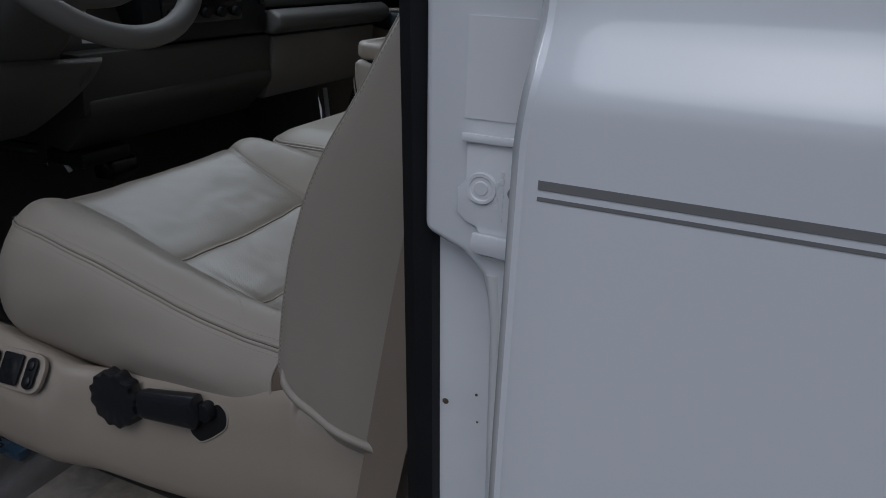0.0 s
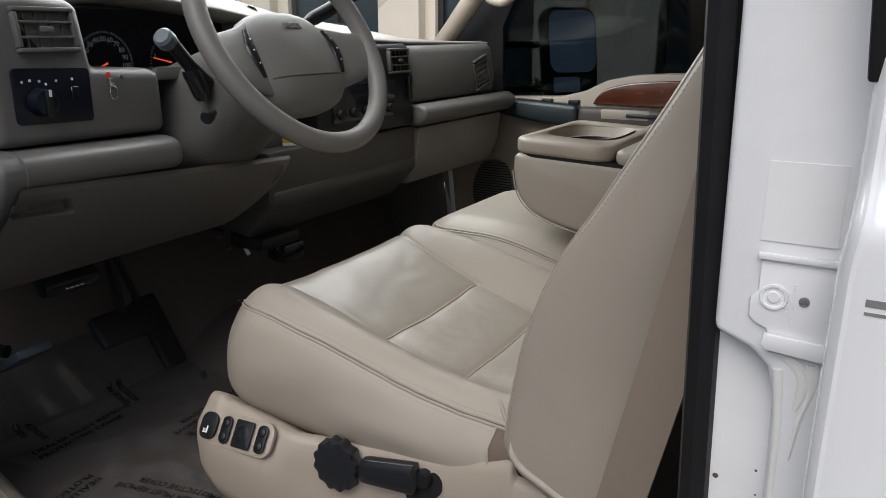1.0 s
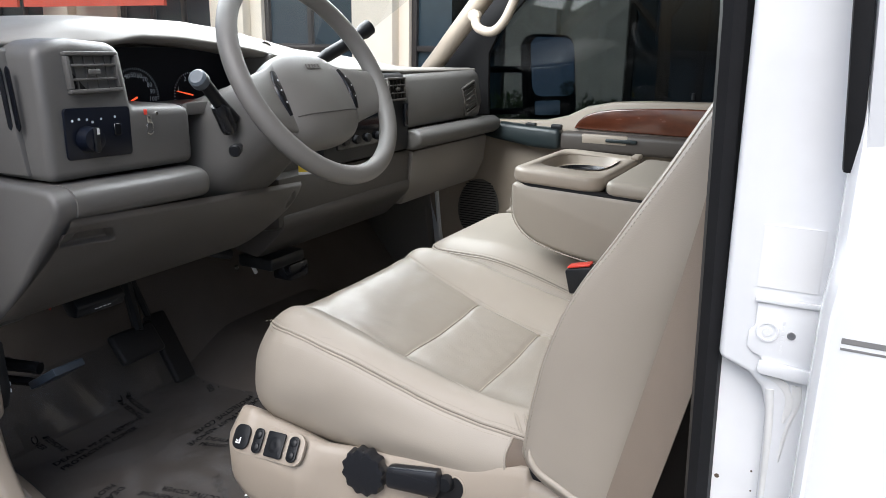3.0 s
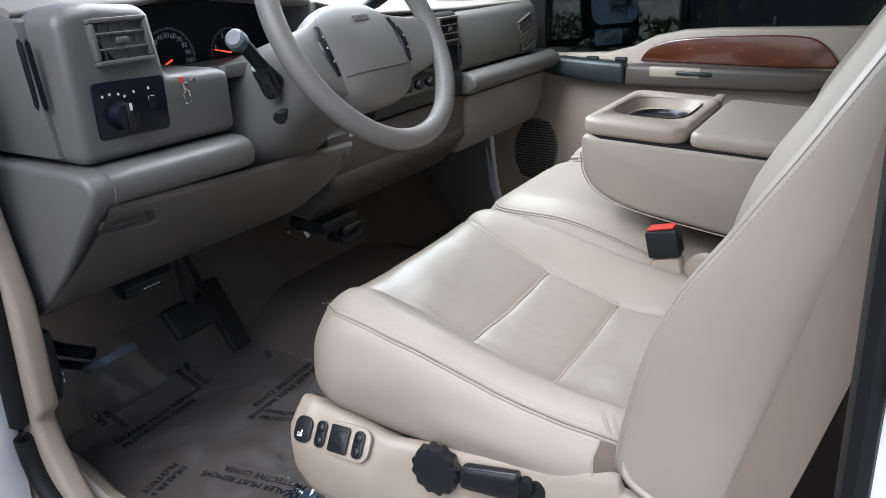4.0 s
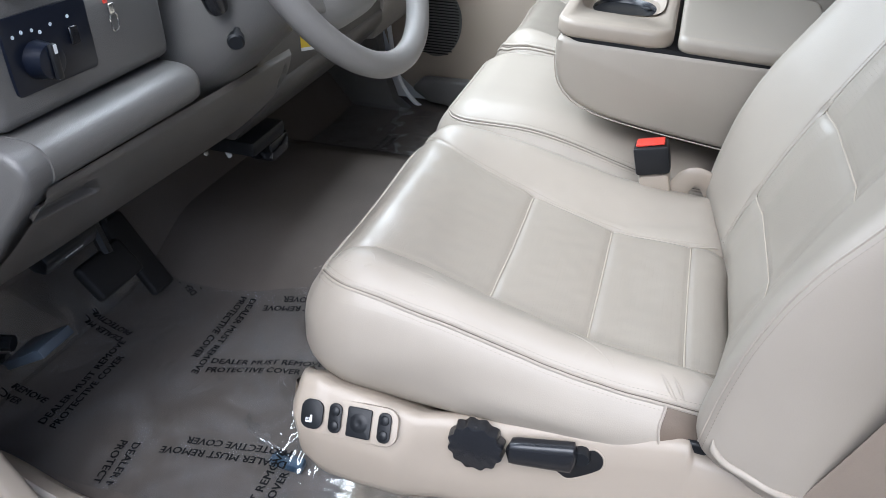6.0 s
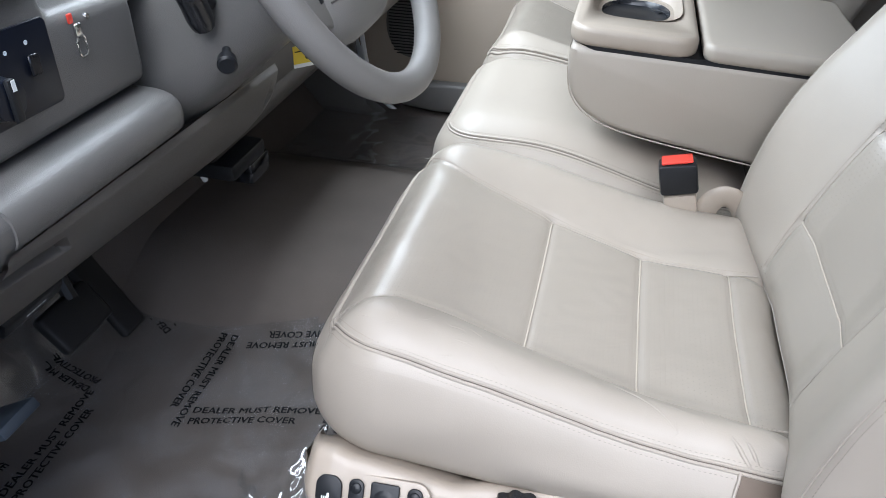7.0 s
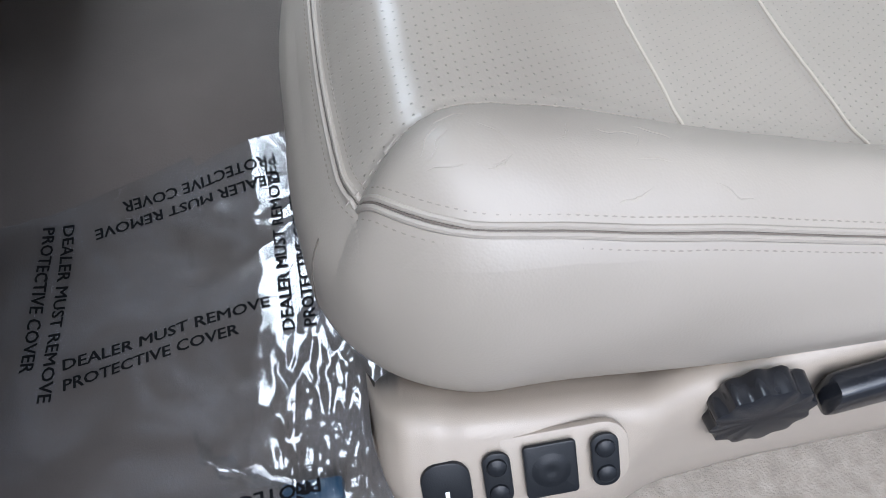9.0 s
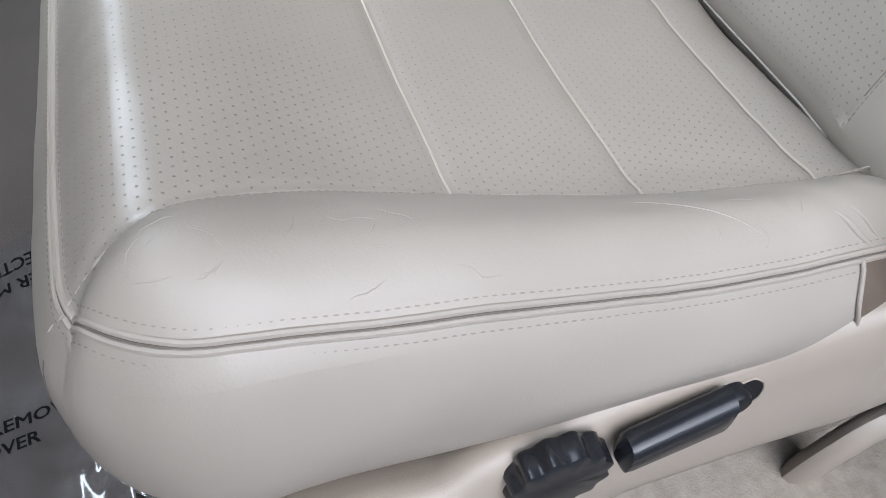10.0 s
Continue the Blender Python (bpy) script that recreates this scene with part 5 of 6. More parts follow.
# gauge cluster
gauge_black = material("dial_black", (0.005, 0.006, 0.010), 0.5, blotch=0.1, spec=0.15)
cl = part("gauge_panel", box((-0.80, 0.6435, 0.66), (-0.775, 1.017, 0.80)), gauge_black, dash, "black gauge cluster")
part("cluster_wall", box((-0.80, 1.018, 0.69), (-0.69, 1.03, 0.79), 0.004), plastic_dash, dash)
part("cluster_lip", prism([(-0.70, 0.700), (-0.655, 0.712), (-0.655, 0.69), (-0.78, 0.69), (-0.79, 0.706)], "y", 0.7575, 1.03, 0.003), plastic_dash, dash)


def gauge(cy, cz, r, ang, start, sweep, ticks, nums):
    g = part("gauge", lathe([(0, r), (0.0006, r), (0.0006, 0.0001)], (-0.7748, cy, cz), (1, 0, 0), 40), gauge_black, cl, "round dial with white marks")
    mk = bmesh.new()
    for k in range(ticks):
        a = radians(start - sweep * k / (ticks - 1))
        d = Vector((0, math.cos(a), math.sin(a)))
        tube([Vector((-0.7738, cy, cz)) + d * (r * 0.90), Vector((-0.7738, cy, cz)) + d * (r * 0.97)], 0.0005, 4, bm=mk)
    part("marks", mk, dial_ink, g)
    for k, w in enumerate(nums):
        a = radians(start - sweep * k / (len(nums) - 1))
        m = Matrix(((0, 0, 1, -0.7738), (1, 0, 0, cy + math.cos(a) * r * 0.74 - 0.0033 * len(w)), (0, 1, 0, cz + math.sin(a) * r * 0.74 - 0.004), (0, 0, 0, 1)))
        lettering("numeral", w, 0.0082, m, dial_ink, g)
    a = radians(ang)
    d = Vector((0, math.cos(a), math.sin(a)))
    part("pointer", tube([Vector((-0.772, cy, cz)) - d * 0.002, Vector((-0.772, cy, cz)) + d * r * 0.85], [0.0016, 0.0009], 6), needle, g, "orange pointer")


gauge(0.755, 0.714, 0.054, 203, 185, 190, 41, [str(k) for k in range(0, 101, 10)])
gauge(0.885, 0.713, 0.044, 167, 205, 230, 31, ["0", "1", "2", "3", "4", "5"])
part("side_gauge", lathe([(0, 0.020), (0.010, 0.0195), (0.014, 0.018), (0.012, 0.016), (0.004, 0.015), (0.004, 0.0001)], (-0.735, 1.045, 0.795), (1, -0.2, 0.1), 28), black_satin, dash, "small round gauge in a bright ring")
part("gauge_ring", tube([Vector((-0.7225, 1.0425 + 0.017 * math.cos(a), 0.7965 + 0.017 * math.sin(a))) for a in [2 * math.pi * k / 28 for k in range(28)]], 0.0012, 6, True), chrome, dash)
# steering column
CN = Vector((math.cos(radians(30)), 0, math.sin(radians(30))))
WC = Vector((-0.478, SEAT_Y, 0.756))
col = thing("steering_wheel", "grey-brown leather steering wheel with airbag hub and column", "steering wheel", tuple(WC))
U1, U2 = Vector((0, 1, 0)), Vector((-math.sin(radians(30)), 0, math.cos(radians(30))))
R = 0.184
rim = [WC + U1 * (R * math.cos(a)) + U2 * (R * math.sin(a)) for a in [2 * math.pi * k / 96 for k in range(96)]]
part("rim", tube(rim, 0.0165, 16, True, up=tuple(CN)), wheel_leather, col, "leather wrapped rim", 60)


def wheel(u, v, w):
    """Hub coordinates: across, up the wheel, towards the driver."""
    return WC + U1 * u + U2 * v + CN * w


PAD_V, PAD_W, PAD_H = -0.028, 0.100, 0.084
PAD_S, PAD_LIFT = [0.0, 0.4, 0.7, 0.88, 0.97, 1.02], [0.008, 0.006, 0.001, -0.007, -0.016, -0.028]


def pad_w(u, v):
    """How far the pad's face stands out at a place across and up the wheel."""
    k = ((abs(u) / PAD_W) ** 3.2 + (abs(v - PAD_V) / PAD_H) ** 3.2) ** 0.3125
    return interp(k, PAD_S, PAD_LIFT)


rings = []
for k, w in [(1.0, -0.06), (1.03, -0.042)] + [(q, interp(q, PAD_S, PAD_LIFT)) for q in (1.02, 0.99, 0.95, 0.9, 0.82, 0.7, 0.5, 0.3, 0.02)]:
    rings.append([wheel(u * k, PAD_V + v * k - 0.010 * (u * k / 0.1) ** 2 * (v > 0), w) for u, v in squircle(PAD_W, PAD_H, 56, 0.62)])
pad_cover = part("airbag_cover", loft(rings), wheel_leather, col, "smooth airbag hub cover", 60)
part("cover_seam", tube([wheel(u, -0.067 + 0.3 * u * u, pad_w(u, -0.067) + 0.0002) for u in np.linspace(-0.084, 0.084, 24)], 0.0011, 6), plastic_shade, pad_cover)
for sx in (-1, 1):
    rings = []
    for f in np.linspace(0, 1, 12):
        u = 0.062 + 0.112 * f
        hh = interp(f, [0, 0.3, 0.7, 1.0], [0.070, 0.056, 0.046, 0.040])
        vc = -0.026 - 0.006 * f
        w0 = interp(f, [0, 0.35, 0.8, 1.0], [-0.022, -0.020, -0.012, -0.004])
        rings.append([wheel(sx * u, vc + hh * math.copysign(abs(math.sin(a)) ** 0.75, math.sin(a)), w0 + 0.011 * math.copysign(abs(math.cos(a)) ** 0.8, math.cos(a))) for a in [2 * math.pi * q / 28 for q in range(28)]])
    part("spoke", loft(rings), wheel_leather, col, "broad moulded spoke", 60)
    bt = smooth_path([wheel(sx * 0.089, 0.018, -0.012), wheel(sx * 0.099, -0.018, -0.0085), wheel(sx * 0.094, -0.060, -0.012)], 6)
    strip = part("button_strip", tube(bt, [0.0045 + 0.0045 * math.sin(math.pi * (q + 0.8) / (len(bt) + 0.6)) for q in range(len(bt))], 10, flat=0.6, up=tuple(CN)), black_satin, col, "black cruise control buttons")
    for k in (3, 6, 9):
        p = bt[k] + CN * 0.0052
        part("button_mark", lathe([(0, 0.0016), (0.0006, 0.0014), (0.0006, 0.0001)], p, CN, 8), white_ink, strip)
bd = bmesh.new()
for k in range(5):
    box((-0.018 + 0.008 * k, 0.014, 0.0025), (-0.013 + 0.008 * k, 0.022, 0.0062), bm=bd)
bd.transform(Matrix(((U1.x, U2.x, CN.x, WC.x), (U1.y, U2.y, CN.y, WC.y), (U1.z, U2.z, CN.z, WC.z), (0, 0, 0, 1))))
part("emblem_bars", bd, wheel_leather, pad_cover)
rings = []
for w, hw, hh in ((-0.05, 0.055, 0.05), (-0.09, 0.075, 0.066), (-0.16, 0.085, 0.080), (-0.24, 0.105, 0.095), (-0.31, 0.12, 0.10)):
    rings.append([wheel(u, v - 0.012, w) for u, v in squircle(hw, hh, 32, 0.6)])
part("column_shroud", loft(rings), plastic_dash, col, "steering column shroud", 50)
cap_grey = material("stalk_cap_grey", (0.10, 0.12, 0.14), 0.35)
stalk = smooth_path([(-0.578, 0.714, 0.760), (-0.585, 0.735, 0.745), (-0.588, 0.765, 0.715), (-0.59, 0.80, 0.685)], 5)
part("indicator_stalk", tube(stalk, 0.011, 12), black, col, "black indicator stalk")
part("stalk_cap", lathe([(0, 0.012), (0.004, 0.0155), (0.018, 0.015), (0.022, 0.011), (0.022, 0.0001)], (-0.585, 0.728, 0.748), (0.25, -0.75, 0.45), 20), cap_grey, col, "grey stalk end cap")
part("stalk_collar", tube(smooth_path([(-0.589, 0.762, 0.712), (-0.590, 0.776, 0.692), (-0.591, 0.790, 0.664)], 5), [0.0115, 0.0125, 0.014, 0.0145, 0.0145, 0.0145, 0.0145, 0.0145, 0.0145, 0.014, 0.012][:len(smooth_path([(-0.589, 0.762, 0.712), (-0.590, 0.776, 0.692), (-0.591, 0.790, 0.664)], 5))], 12), black_satin, col)
part("tilt_lever", lathe([(0, 0.005), (0.02, 0.005), (0.022, 0.010), (0.034, 0.0105), (0.037, 0.008), (0.037, 0.0001)], (-0.566, 0.785, 0.642), (0.4, -0.75, -0.1), 16), black, col)
shifter = smooth_path([(-0.60, 0.97, 0.74), (-0.58, 1.02, 0.775), (-0.555, 1.10, 0.815), (-0.54, 1.15, 0.845)], 6)
part("gear_lever", tube(shifter, [0.009] * 8 + [0.013] * 8 + [0.016] * 3, 12), black, col, "black column gear lever")
turn_tag = Matrix.Translation((-0.547, 0.944, 0)) @ Matrix.Rotation(radians(-42), 4, "Z") @ Matrix.Translation((0.547, -0.944, 0))
tag = thing("paper_tag", "yellow and white cardboard tag hanging under the wheel", "tag", (-0.585, 1.0, 0.56))
part("card", box((-0.548, 0.926, 0.5765), (-0.5465, 0.962, 0.599), 0, 2, turn_tag), yellow, tag, "yellow card")
part("card_foot", box((-0.5485, 0.926, 0.5715), (-0.5468, 0.962, 0.5762), 0, 2, turn_tag), white_ink, tag)
part("print_bar", box((-0.5464, 0.928, 0.5915), (-0.5461, 0.952, 0.5930), 0, 2, turn_tag), black_ink, tag)
part("card_hole", lathe([(0, 0.003), (0.0005, 0.003), (0.0005, 0.0001)], (-0.5464, 0.944, 0.5840), (0.74, -0.67, 0), 10), black_ink, tag)
part("string", tube([(-0.547, 0.944, 0.599), (-0.575, 0.93, 0.66)], 0.001, 5), white_ink, tag)

# centre stack and passenger side of the dashboard
part("centre_panel", prism([(-0.80, 0.535), (-0.80, 0.742), (-0.735, 0.745), (-0.705, 0.735), (-0.690, 0.60), (-0.692, 0.535)], "y", 1.19, 1.575, 0.010, 2), black, dash, "black centre panel")
vent(Matrix.Translation((-0.698, 1.515, 0.698)) @ Matrix.Rotation(radians(-5), 4, "Y"), 0.045, 0.030, 4, 2, dash)
vent(Matrix.Translation((-0.698, 1.30, 0.698)) @ Matrix.Rotation(radians(-5), 4, "Y"), 0.045, 0.030, 4, 2, dash)
# lower centre panels take the darkened plastic too, shade in the colour
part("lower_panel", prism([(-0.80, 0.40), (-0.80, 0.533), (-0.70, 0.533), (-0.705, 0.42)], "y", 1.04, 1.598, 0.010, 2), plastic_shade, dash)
part("radio", box((-0.692, 1.235, 0.57), (-0.684, 1.48, 0.655), 0.004), black_gloss, dash, "black radio")
for k in range(5):
    part("radio_knob", lathe([(0, 0.011), (0.008, 0.010), (0.009, 0.0001)], (-0.684, 1.26 + 0.048 * k, 0.59), (1, 0, 0), 16), black, dash)
part("power_switch", box((-0.695, 1.545, 0.60), (-0.685, 1.562, 0.66), 0.003), black_gloss, dash)
part("passenger_face", prism([(-0.80, 0.57), (-0.80, 0.74), (-0.735, 0.742), (-0.705, 0.725), (-0.690, 0.64), (-0.70, 0.59)], "y", 1.578, 2.05, 0.012, 2), plastic_dash, dash)
part("passenger_roll", prism([(-0.80, 0.535), (-0.80, 0.575), (-0.68, 0.588), (-0.655, 0.575), (-0.655, 0.55), (-0.68, 0.530)], "y", 1.578, 2.13, 0.010, 3), plastic_dash, dash)
part("glove_box", prism([(-0.80, 0.37), (-0.80, 0.532), (-0.69, 0.526), (-0.70, 0.44), (-0.73, 0.37)], "y", 1.60, 2.10, 0.010, 2), plastic_knee, dash, "glove box door")
vent(Matrix.Translation((-0.6975, 1.960, 0.652)) @ Matrix.Rotation(radians(-3), 4, "Y") @ Matrix.Rotation(radians(14), 4, "X"), 0.046, 0.044, 2, 5, dash)
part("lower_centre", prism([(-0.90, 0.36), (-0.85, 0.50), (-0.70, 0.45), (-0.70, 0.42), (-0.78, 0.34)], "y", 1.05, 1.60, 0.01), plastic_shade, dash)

# pedals and brackets
bp = thing("brake_pedal", "black brake pedal with a broad rubber pad", "pedal", (-0.88, 0.79, 0.22))
part("pad", box((-0.010, -0.052, -0.034), (0.010, 0.052, 0.034), 0.008, 3, Matrix.Translation((-0.875, 0.785, 0.215)) @ Matrix.Rotation(radians(-38), 4, "Y")), rubber, bp)
part("arm", tube([(-0.885, 0.80, 0.235), (-0.95, 0.83, 0.34), (-0.97, 0.84, 0.47)], 0.011, 8), black, bp)
ap_ = thing("accelerator_pedal", "black rubber accelerator pedal on its arm", "pedal", (-0.95, 0.95, 0.08))
part("pad", box((-0.010, -0.028, -0.085), (0.010, 0.028, 0.085), 0.008, 3, Matrix.Translation((-0.955, 0.935, 0.135)) @ Matrix.Rotation(radians(-32), 4, "Y")), rubber, ap_)
part("arm", tube([(-0.99, 0.925, 0.18), (-1.02, 0.90, 0.30), (-1.03, 0.88, 0.45)], 0.008, 8), black, ap_)
pb = thing("parking_brake", "black parking brake pedal on a forked arm", "pedal", (-0.80, 0.56, 0.27))
part("pad", box((-0.042, -0.028, -0.009), (0.042, 0.028, 0.005), 0.0025, 2, Matrix.Translation((-0.785, 0.548, 0.268)) @ Matrix.Rotation(radians(-30), 4, "Y")), material("pedal_grey", (0.020, 0.028, 0.040), 0.4), pb)
part("arm", tube(smooth_path([(-0.815, 0.540, 0.272), (-0.90, 0.51, 0.285), (-0.99, 0.49, 0.36)], 5), 0.011, 8), black, pb)
part("arm", tube([(-0.83, 0.535, 0.245), (-0.93, 0.505, 0.245), (-1.0, 0.49, 0.27)], 0.008, 8), black, pb)
hr = thing("bonnet_release", "black bonnet release handle on the kick panel", "handle", (-0.785, 0.478, 0.30))
part("handle", prism([(-0.775, 0.36), (-0.815, 0.36), (-0.818, 0.24), (-0.785, 0.24), (-0.772, 0.28)], "y", 0.4445, 0.464, 0.006), black, hr)
for z in (0.27, 0.282):
    part("mark", box((-0.784, 0.4641, z), (-0.776, 0.4653, z + 0.006)), white_ink, hr)
br = thing("dash_bracket", "black bracket with a white cable end under the dashboard", "bracket", (-0.80, 1.08, 0.31))
part("plate", box((-0.84, 1.05, 0.315), (-0.74, 1.17, 0.345), 0.008), black, br)
part("block", box((-0.80, 1.12, 0.272), (-0.745, 1.19, 0.314), 0.008), black_gloss, br)
part("pin", tube([(-0.815, 1.07, 0.315), (-0.812, 1.078, 0.296)], [0.004, 0.005], 8), white_ink, br, "white pin")
part("pin", tube([(-0.845, 1.05, 0.315), (-0.845, 1.052, 0.307)], 0.005, 8), chrome, br)
part("harness", tube(smooth_path([(-0.90, 0.62, 0.40), (-0.86, 0.70, 0.375), (-0.88, 0.82, 0.38), (-0.90, 0.95, 0.37), (-0.86, 1.05, 0.34)], 6), 0.012, 8), black, br, "taped wiring")
part("red_wire", tube(smooth_path([(-0.86, 0.60, 0.42), (-0.85, 0.605, 0.375), (-0.875, 0.61, 0.345)], 5), 0.0018, 6), red, br)

# ---- passenger door, mirror ----
DY = 2.20
pd = thing("passenger_door", "closed passenger door with tan trim and wood inlay", "vehicle door", (-0.35, DY, 0.3))
belt_line = [(-0.98, 0.555), (-0.745, 0.563), (-0.53, 0.572), (-0.45, 0.592), (-0.385, 0.625), (-0.30, 0.643), (-0.20, 0.650), (0.35, 0.664)]
outline = belt_line + [(0.35, 0.02), (-0.60, -0.03), (-0.80, -0.02), (-0.90, 0.06), (-0.98, 0.3)]
part("trim_panel", prism(outline, "y", DY, DY + 0.06, 0.010, 2), plastic_tan, pd, "tan door trim")
wd = [(-0.422, 0.553), (-0.405, 0.580), (-0.37, 0.604), (-0.30, 0.620), (-0.18, 0.630), (0.0, 0.634), (0.07, 0.615), (0.125, 0.552), (0.0, 0.548), (-0.2, 0.550)]
wd = [(p.x, p.z) for p in smooth_path([(x, 0, z) for x, z in wd[:8]], 6)] + [(0.0, 0.5475), (-0.2, 0.5495)]
part("wood_inlay", prism(wd, "y", DY - 0.012, DY - 0.001, 0.005, 3), wood, pd, "glossy dark burl wood inlay")
ar = [(-0.80, 0.535), (-0.735, 0.556), (-0.66, 0.562), (-0.43, 0.548), (0.13, 0.545), (0.10, 0.50), (0.05, 0.487), (-0.40, 0.482), (-0.55, 0.487), (-0.68, 0.505), (-0.76, 0.52)]
arr = part("armrest", prism([(-0.452, 0.546)] + ar[4:8] + [(-0.452, 0.4835)], "y", DY - 0.060, DY - 0.001, 0.014, 3), armrest_brown, pd, "dark grey-brown door armrest")
part("switch_panel", prism(ar[:3] + [(-0.454, 0.551), (-0.454, 0.4835)] + ar[8:], "y", DY - 0.062, DY - 0.001, 0.014, 3), door_grey, pd, "black window switch panel")
for x in (-0.56, -0.47):
    part("window_switch", box((x - 0.018, DY - 0.050, 0.549), (x + 0.018, DY - 0.030, 0.566), 0.004), black, arr)
part("pull_cup", box((-0.38, DY - 0.061, 0.512), (-0.23, DY - 0.045, 0.544), 0.006), plastic_tan, arr)
part("door_handle", box((-0.30, DY - 0.066, 0.522), (-0.20, DY - 0.055, 0.534), 0.004), door_grey, arr)
sc = [(-0.762 + 0.078 * math.cos(a) + 0.02 * math.sin(a), 0.245 + 0.105 * math.sin(a) - 0.02 * math.cos(a)) for a in [2 * math.pi * k / 36 for k in range(36)]]
sg = part("speaker_grille", prism(sc, "y", DY - 0.006, DY - 0.0005, 0.002), plastic_dash, pd, "oval ribbed speaker grille")
for k in range(22):
    z = 0.15 + 0.19 * k / 21
    lo = min(x for x, zz in sc if abs(zz - z) < 0.02)
    hi = max(x for x, zz in sc if abs(zz - z) < 0.02)
    if hi - lo > 0.03:
        part("grille_slot", box((lo + 0.008, DY - 0.0072, z - 0.0018), (hi - 0.008, DY - 0.0061, z + 0.0018)), black, sg)
pk = [(-0.84, 0.035), (-0.80, 0.075), (-0.30, 0.085), (0.0, 0.085), (0.0, -0.01), (-0.68, -0.015), (-0.78, -0.005)]
part("map_pocket", prism(pk, "y", DY - 0.045, DY - 0.001, 0.014, 3), plastic_dash, pd, "door pocket")
part("window", box((-0.90, DY + 0.03, 0.55), (0.36, DY + 0.035, 1.22)), tint_glass, pd, "dark tinted side window").visible_shadow = False
fr = prism([(-0.95, 0.57), (-0.738, 0.578), (-0.742, 0.785), (-0.702, 0.868), (-0.62, 0.955), (-0.40, 1.21), (-0.58, 1.21), (-0.95, 0.80)], "y", DY + 0.004, DY + 0.022, 0.004)
part("window_corner", fr, rubber, pd, "black mirror sail")
part("lock_pin", lathe([(0, 0.006), (0.02, 0.005), (0.022, 0.0001)], (-0.06, DY + 0.02, 0.660), (0, 0, 1), 12), black, pd)
part("door_edge", tube(smooth_path([(-0.93, DY - 0.01, 0.30), (-0.905, DY - 0.01, 0.10), (-0.86, DY - 0.012, 0.0), (-0.78, DY - 0.012, -0.055), (-0.70, DY - 0.01, -0.06)], 6), 0.008, 8), paint_in, cab, "pale door edge")
part("outer_skin", box((-1.0, DY + 0.062, -0.1), (0.4, DY + 0.10, 0.56), 0.02), paint, pd)
part("cab_side", box((0.37, DY - 0.02, -0.02), (1.25, DY + 0.08, 1.23), 0.02), headliner, cab)
part("kick_trim", prism([(-1.40, -0.12), (-0.66, -0.12), (-0.70, -0.075), (-0.80, -0.06), (-0.885, 0.0), (-0.92, 0.10), (-0.945, 0.30), (-0.945, 0.50), (-1.40, 0.60)], "y", 2.12, 2.17, 0.006), plastic_dash, cab)
mi = thing("wing_mirror", "black towing wing mirror on two arms", "wing mirror", (-0.62, 2.55, 0.6))
MIRROR = Matrix.Translation((-0.632, 2.56, 0.70)) @ Matrix.Rotation(radians(54), 4, "Z") @ Matrix.Rotation(radians(-9), 4, "X")


def turned(bb):
    bb.transform(MIRROR)
    return bb


part("housing", turned(prism(rounded(-0.112, -0.152, 0.112, 0.160, 0.05, 6), "y", 0.0, 0.055, 0.016, 3)), black, mi)
part("mirror_glass", turned(prism(rounded(-0.098, -0.072, 0.098, 0.146, 0.04, 6), "y", -0.004, -0.001)), mirror_glass, mi)
part("spot_mirror", turned(prism(rounded(-0.088, -0.142, 0.025, -0.088, 0.01, 4), "y", -0.004, -0.001)), mirror_glass, mi)
for z in (0.725, 0.567):
    part("arm", tube([(-0.92, DY + 0.09, z), (-0.80, 2.48, z), (-0.70, 2.60, z)], 0.013, 8), black, mi)

# ---- the clear floor cover ----
def film_z(x, y):
    calm = 1 - 0.85 * sstep(-0.70, -0.60, x)
    base = floor_z(x, y) + 0.010 + calm * (0.0025 * math.sin(17 * x + 5 * y) * math.sin(13 * y - 4 * x) + 0.002 * math.sin(41 * x) * math.sin(37 * y + 1))
    # the cover rides up, crumpled, before the seat's foot
    near = sstep(-0.550, -0.515, x) * (1 - sstep(-0.46, -0.40, x)) * sstep(0.60, 0.66, y) * (1 - sstep(0.78, 0.86, y))
    edge = -0.550 + 0.016 * noise.noise(Vector((y * 16, 3.0, 1.0))) + 0.006 * noise.noise(Vector((y * 60, 3.0, 4.0)))
    rise = 0.12 * (min(x, edge) + 0.745) if x > -0.745 else 0.0
    fold = 0.0040 * noise.noise(Vector((x * 44, y * 14, 2.0))) + 0.0026 * noise.noise(Vector((x * 85, y * 38, 5.0))) + 0.0011 * noise.noise(Vector((x * 170, y * 90, 9.0)))
    ridge = (1 - near) * 0.0022 * max(0.0, 1 - 9 * abs(noise.noise(Vector((x * 5, y * 5, 11.0))))) + (1 - near) * 0.0015 * max(0.0, 1 - 10 * abs(noise.noise(Vector((x * 8, y * 6, 21.0)))))
    return base + rise + near * fold + ridge + 0.0015 * abs(noise.noise(Vector((x * 9, y * 9, 8.0))))


rng = random.Random(12)
outline = lambda x: 1.045 + 0.03 * math.sin(9 * x) + 0.10 * (x + 0.5) * (x > -0.62) * 1.2
bb = bmesh.new()
nx, ny = 220, 150
xs = np.concatenate([np.linspace(-1.12, -0.585, 90), np.linspace(-0.58, -0.30, 130)])
g = []
for x in xs:
    y1 = outline(x)
    g.append([bb.verts.new((x, 0.535 + (y1 - 0.535) * k / (ny - 1), film_z(x, 0.535 + (y1 - 0.535) * k / (ny - 1)))) for k in range(ny)])
for i in range(nx - 1):
    for j in range(ny - 1):
        bb.faces.new((g[i][j], g[i + 1][j], g[i + 1][j + 1], g[i][j + 1]))
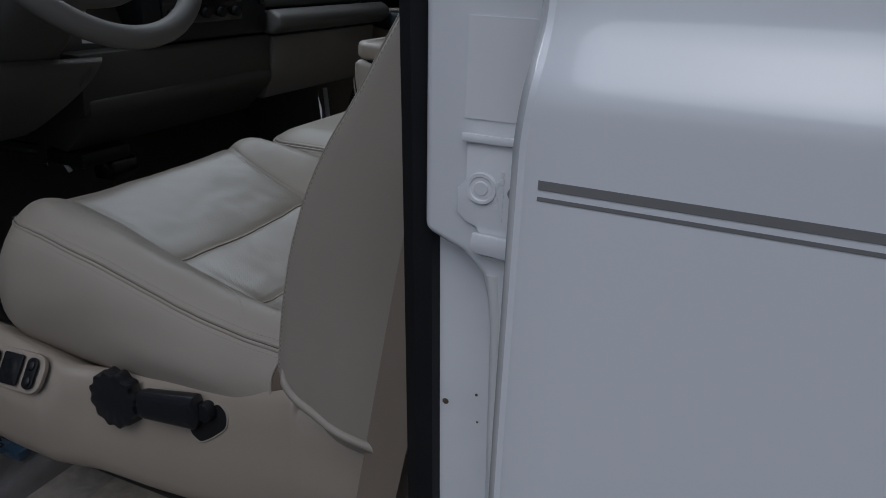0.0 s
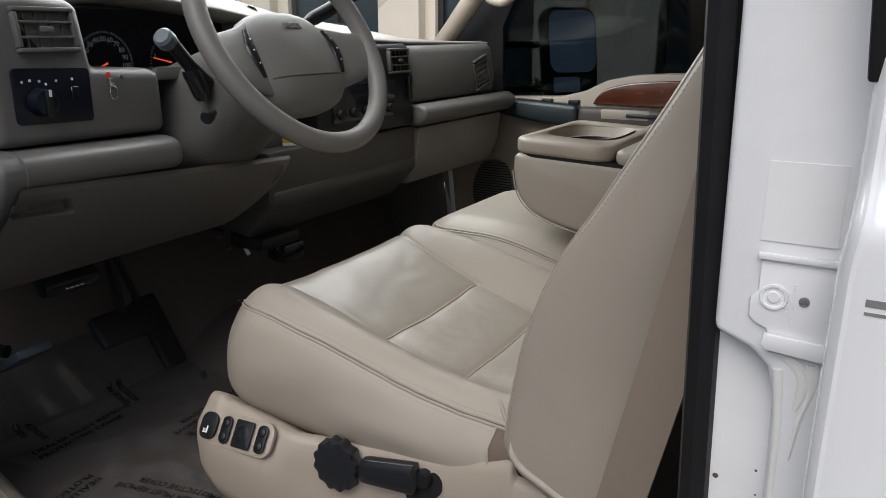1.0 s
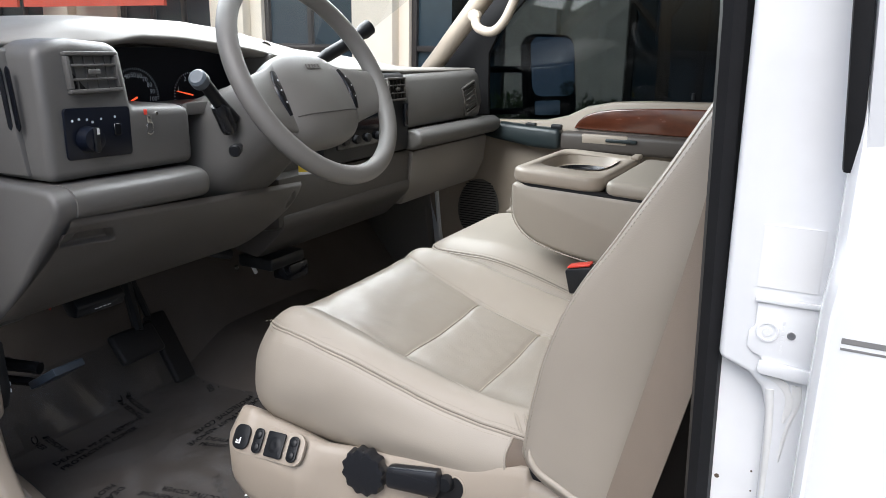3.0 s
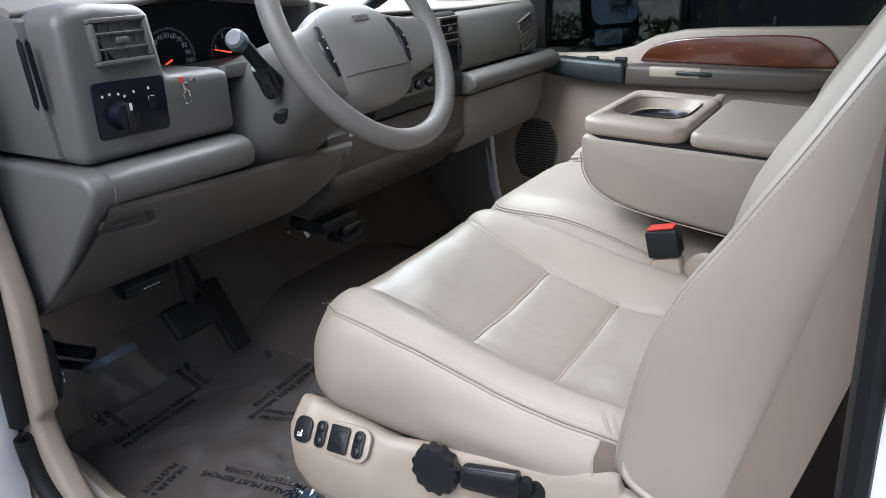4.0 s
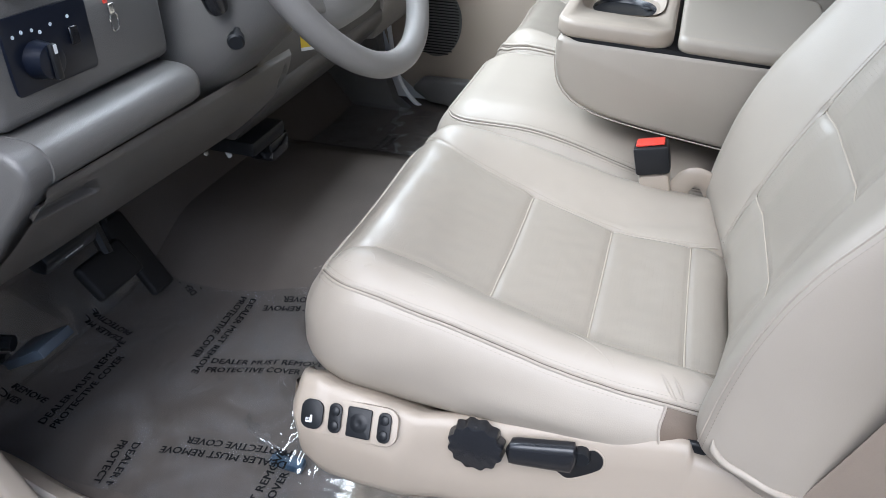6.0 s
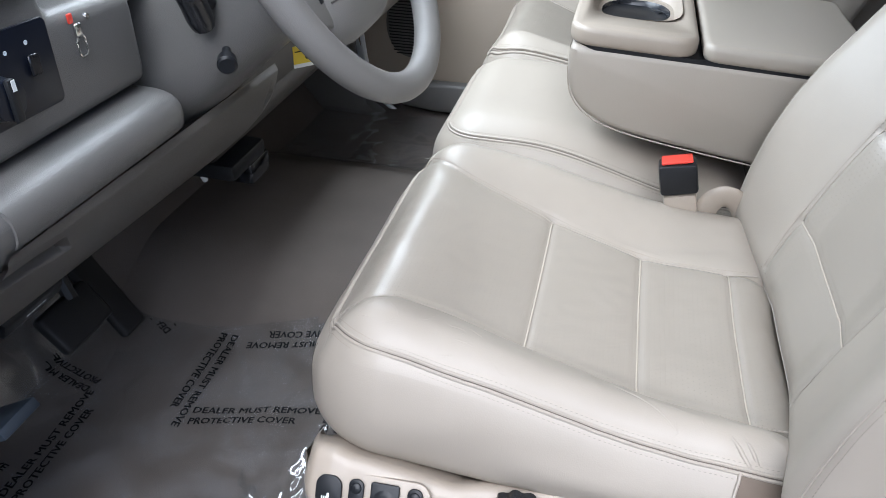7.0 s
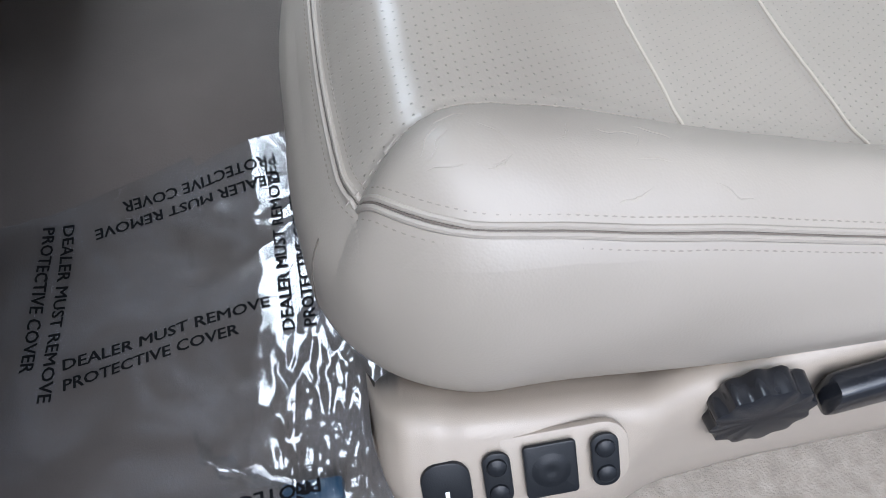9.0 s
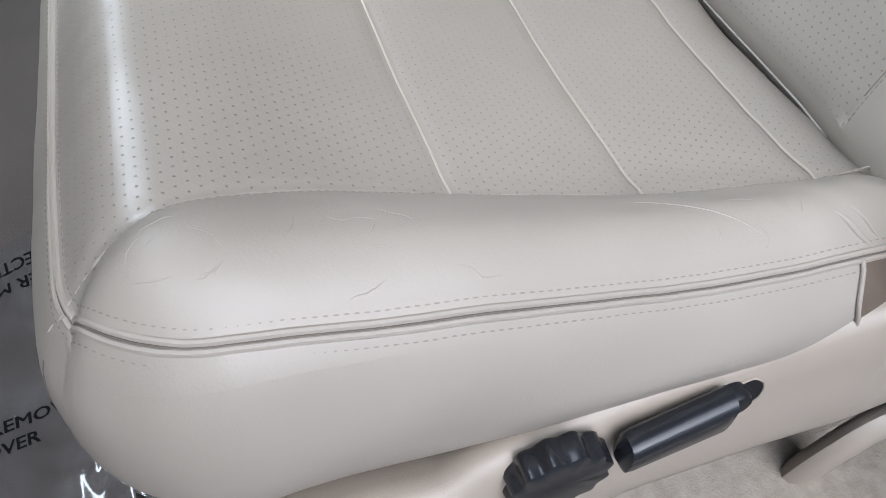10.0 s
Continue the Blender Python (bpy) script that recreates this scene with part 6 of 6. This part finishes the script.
film = solid("floor_cover", bb, film_mat, "clear creased plastic floor cover printed in black", "floor cover")
film.visible_shadow = False
BLOCKS = [(-0.750, 0.838, 7), (-0.769, 1.022, -90), (-0.520, 1.040, 188), (-0.512, 0.832, 93), (-0.494, 0.657, 184), (-0.762, 0.640, -82), (-0.922, 0.621, 91), (-0.936, 0.843, 165), (-1.17, 0.690, -8), (-0.505, 0.46, 90), (-0.885, 1.008, 150)]
for x, y, a in BLOCKS:
    m = Matrix.Translation((x, y - 0.012, 0)) @ Matrix.Rotation(radians(a), 4, "Z")
    for k, (w, width) in enumerate((("DEALER MUST REMOVE", 0.215), ("PROTECTIVE COVER", 0.18))):
        t = text_mesh(w, 0.0125)
        ww = max(v.co.x for v in t.verts)
        bmesh.ops.scale(t, vec=(width / ww, 1, 1), verts=t.verts)
        t.transform(m @ Matrix.Translation((0, -0.022 * k, 0)))
        single = bpy.data.meshes.new("single")
        t.to_mesh(single)
        for dx, dy in ((0.0006, 0.0), (0.0003, 0.0005), (0.0009, 0.0004)):
            known = len(t.verts)
            t.from_mesh(single)
            t.verts.ensure_lookup_table()
            bmesh.ops.translate(t, vec=m.to_3x3() @ Vector((dx, dy, 0)), verts=t.verts[known:])
        bpy.data.meshes.remove(single)
        t.verts.ensure_lookup_table()
        gone = [v for v in t.verts if not (-1.04 < v.co.x < -0.33 and 0.54 < v.co.y < outline(v.co.x) - 0.005)]
        bmesh.ops.delete(t, geom=gone, context="VERTS")
        for v in t.verts:
            v.co.z = film_z(v.co.x, v.co.y) + 0.0012
        if t.verts:
            part("printed_line", t, black_ink, film)
fold = smooth_path([(-0.612, 0.735, 0.022), (-0.598, 0.705, 0.034), (-0.572, 0.685, 0.036), (-0.540, 0.672, 0.030), (-0.512, 0.664, 0.022)], 6)
rings = []
for k, p in enumerate(fold):
    w = 0.006 * math.sin(math.pi * (k + 0.6) / len(fold)) * (1.2 + 0.6 * math.sin(k * 1.3)) + 0.0008
    rings.append([p + Vector((0.4 * a, a, 0.5 * abs(a))) * w for a in (-1.0, -0.4, 0.3, 1.0)])
part("loose_fold", loft(rings, closed=False, caps=False), film_mat, film, "curled loose fold of film").visible_shadow = False
# the same film on the passenger's side
bb = bmesh.new()
g = []
for x in np.linspace(-1.02, -0.45, 60):
    y0 = 1.62 + 0.02 * math.sin(11 * x)
    g.append([bb.verts.new((x, y, floor_z(x, y) + 0.012 + 0.006 * abs(noise.noise(Vector((x * 11, y * 11, 4.0)))) + 0.004 * noise.noise(Vector((x * 30, y * 30, 1.0))))) for y in np.linspace(y0, 2.12, 40)])
for i in range(59):
    for j in range(39):
        bb.faces.new((g[i][j], g[i + 1][j], g[i + 1][j + 1], g[i][j + 1]))
film2 = solid("floor_cover", bb, film_mat, "clear creased plastic cover on the passenger floor", "floor cover")
film2.visible_shadow = False
for x, y, a in ((-0.62, 1.72, 185), (-0.80, 1.70, 92)):
    for k, (w, width) in enumerate((("DEALER MUST REMOVE", 0.215), ("PROTECTIVE COVER", 0.18))):
        t = text_mesh(w, 0.0125)
        bmesh.ops.scale(t, vec=(width / max(v.co.x for v in t.verts), 1, 1), verts=t.verts)
        t.transform(Matrix.Translation((x, y, 0)) @ Matrix.Rotation(radians(a), 4, "Z") @ Matrix.Translation((0, -0.022 * k, 0)))
        for v in t.verts:
            v.co.z = floor_z(v.co.x, v.co.y) + 0.0195
        part("printed_line", t, black_ink, film2)
rl = thing("brake_release", "black brake release handle under the dashboard", "handle", (-0.80, 0.66, 0.37))
part("handle", prism([(-0.815, 0.345), (-0.79, 0.345), (-0.782, 0.365), (-0.80, 0.385), (-0.84, 0.385)], "y", 0.60, 0.70, 0.005, 2), black, rl)
bars = bmesh.new()
for k in range(4):
    box((-0.7872, 0.635 + 0.009 * k, 0.3535), (-0.7860, 0.641 + 0.009 * k, 0.3590), bm=bars)
part("marking_bars", bars, white_ink, rl)
fc = thing("blue_clip", "dark blue film clip lying on the floor cover", "clip", (-0.505, 0.662, 0.01))
part("clip_body", box((-0.533, 0.650, 0.008), (-0.478, 0.672, 0.024), 0.004, 2), material("blue_plastic", (0.02, 0.05, 0.09), 0.3), fc)
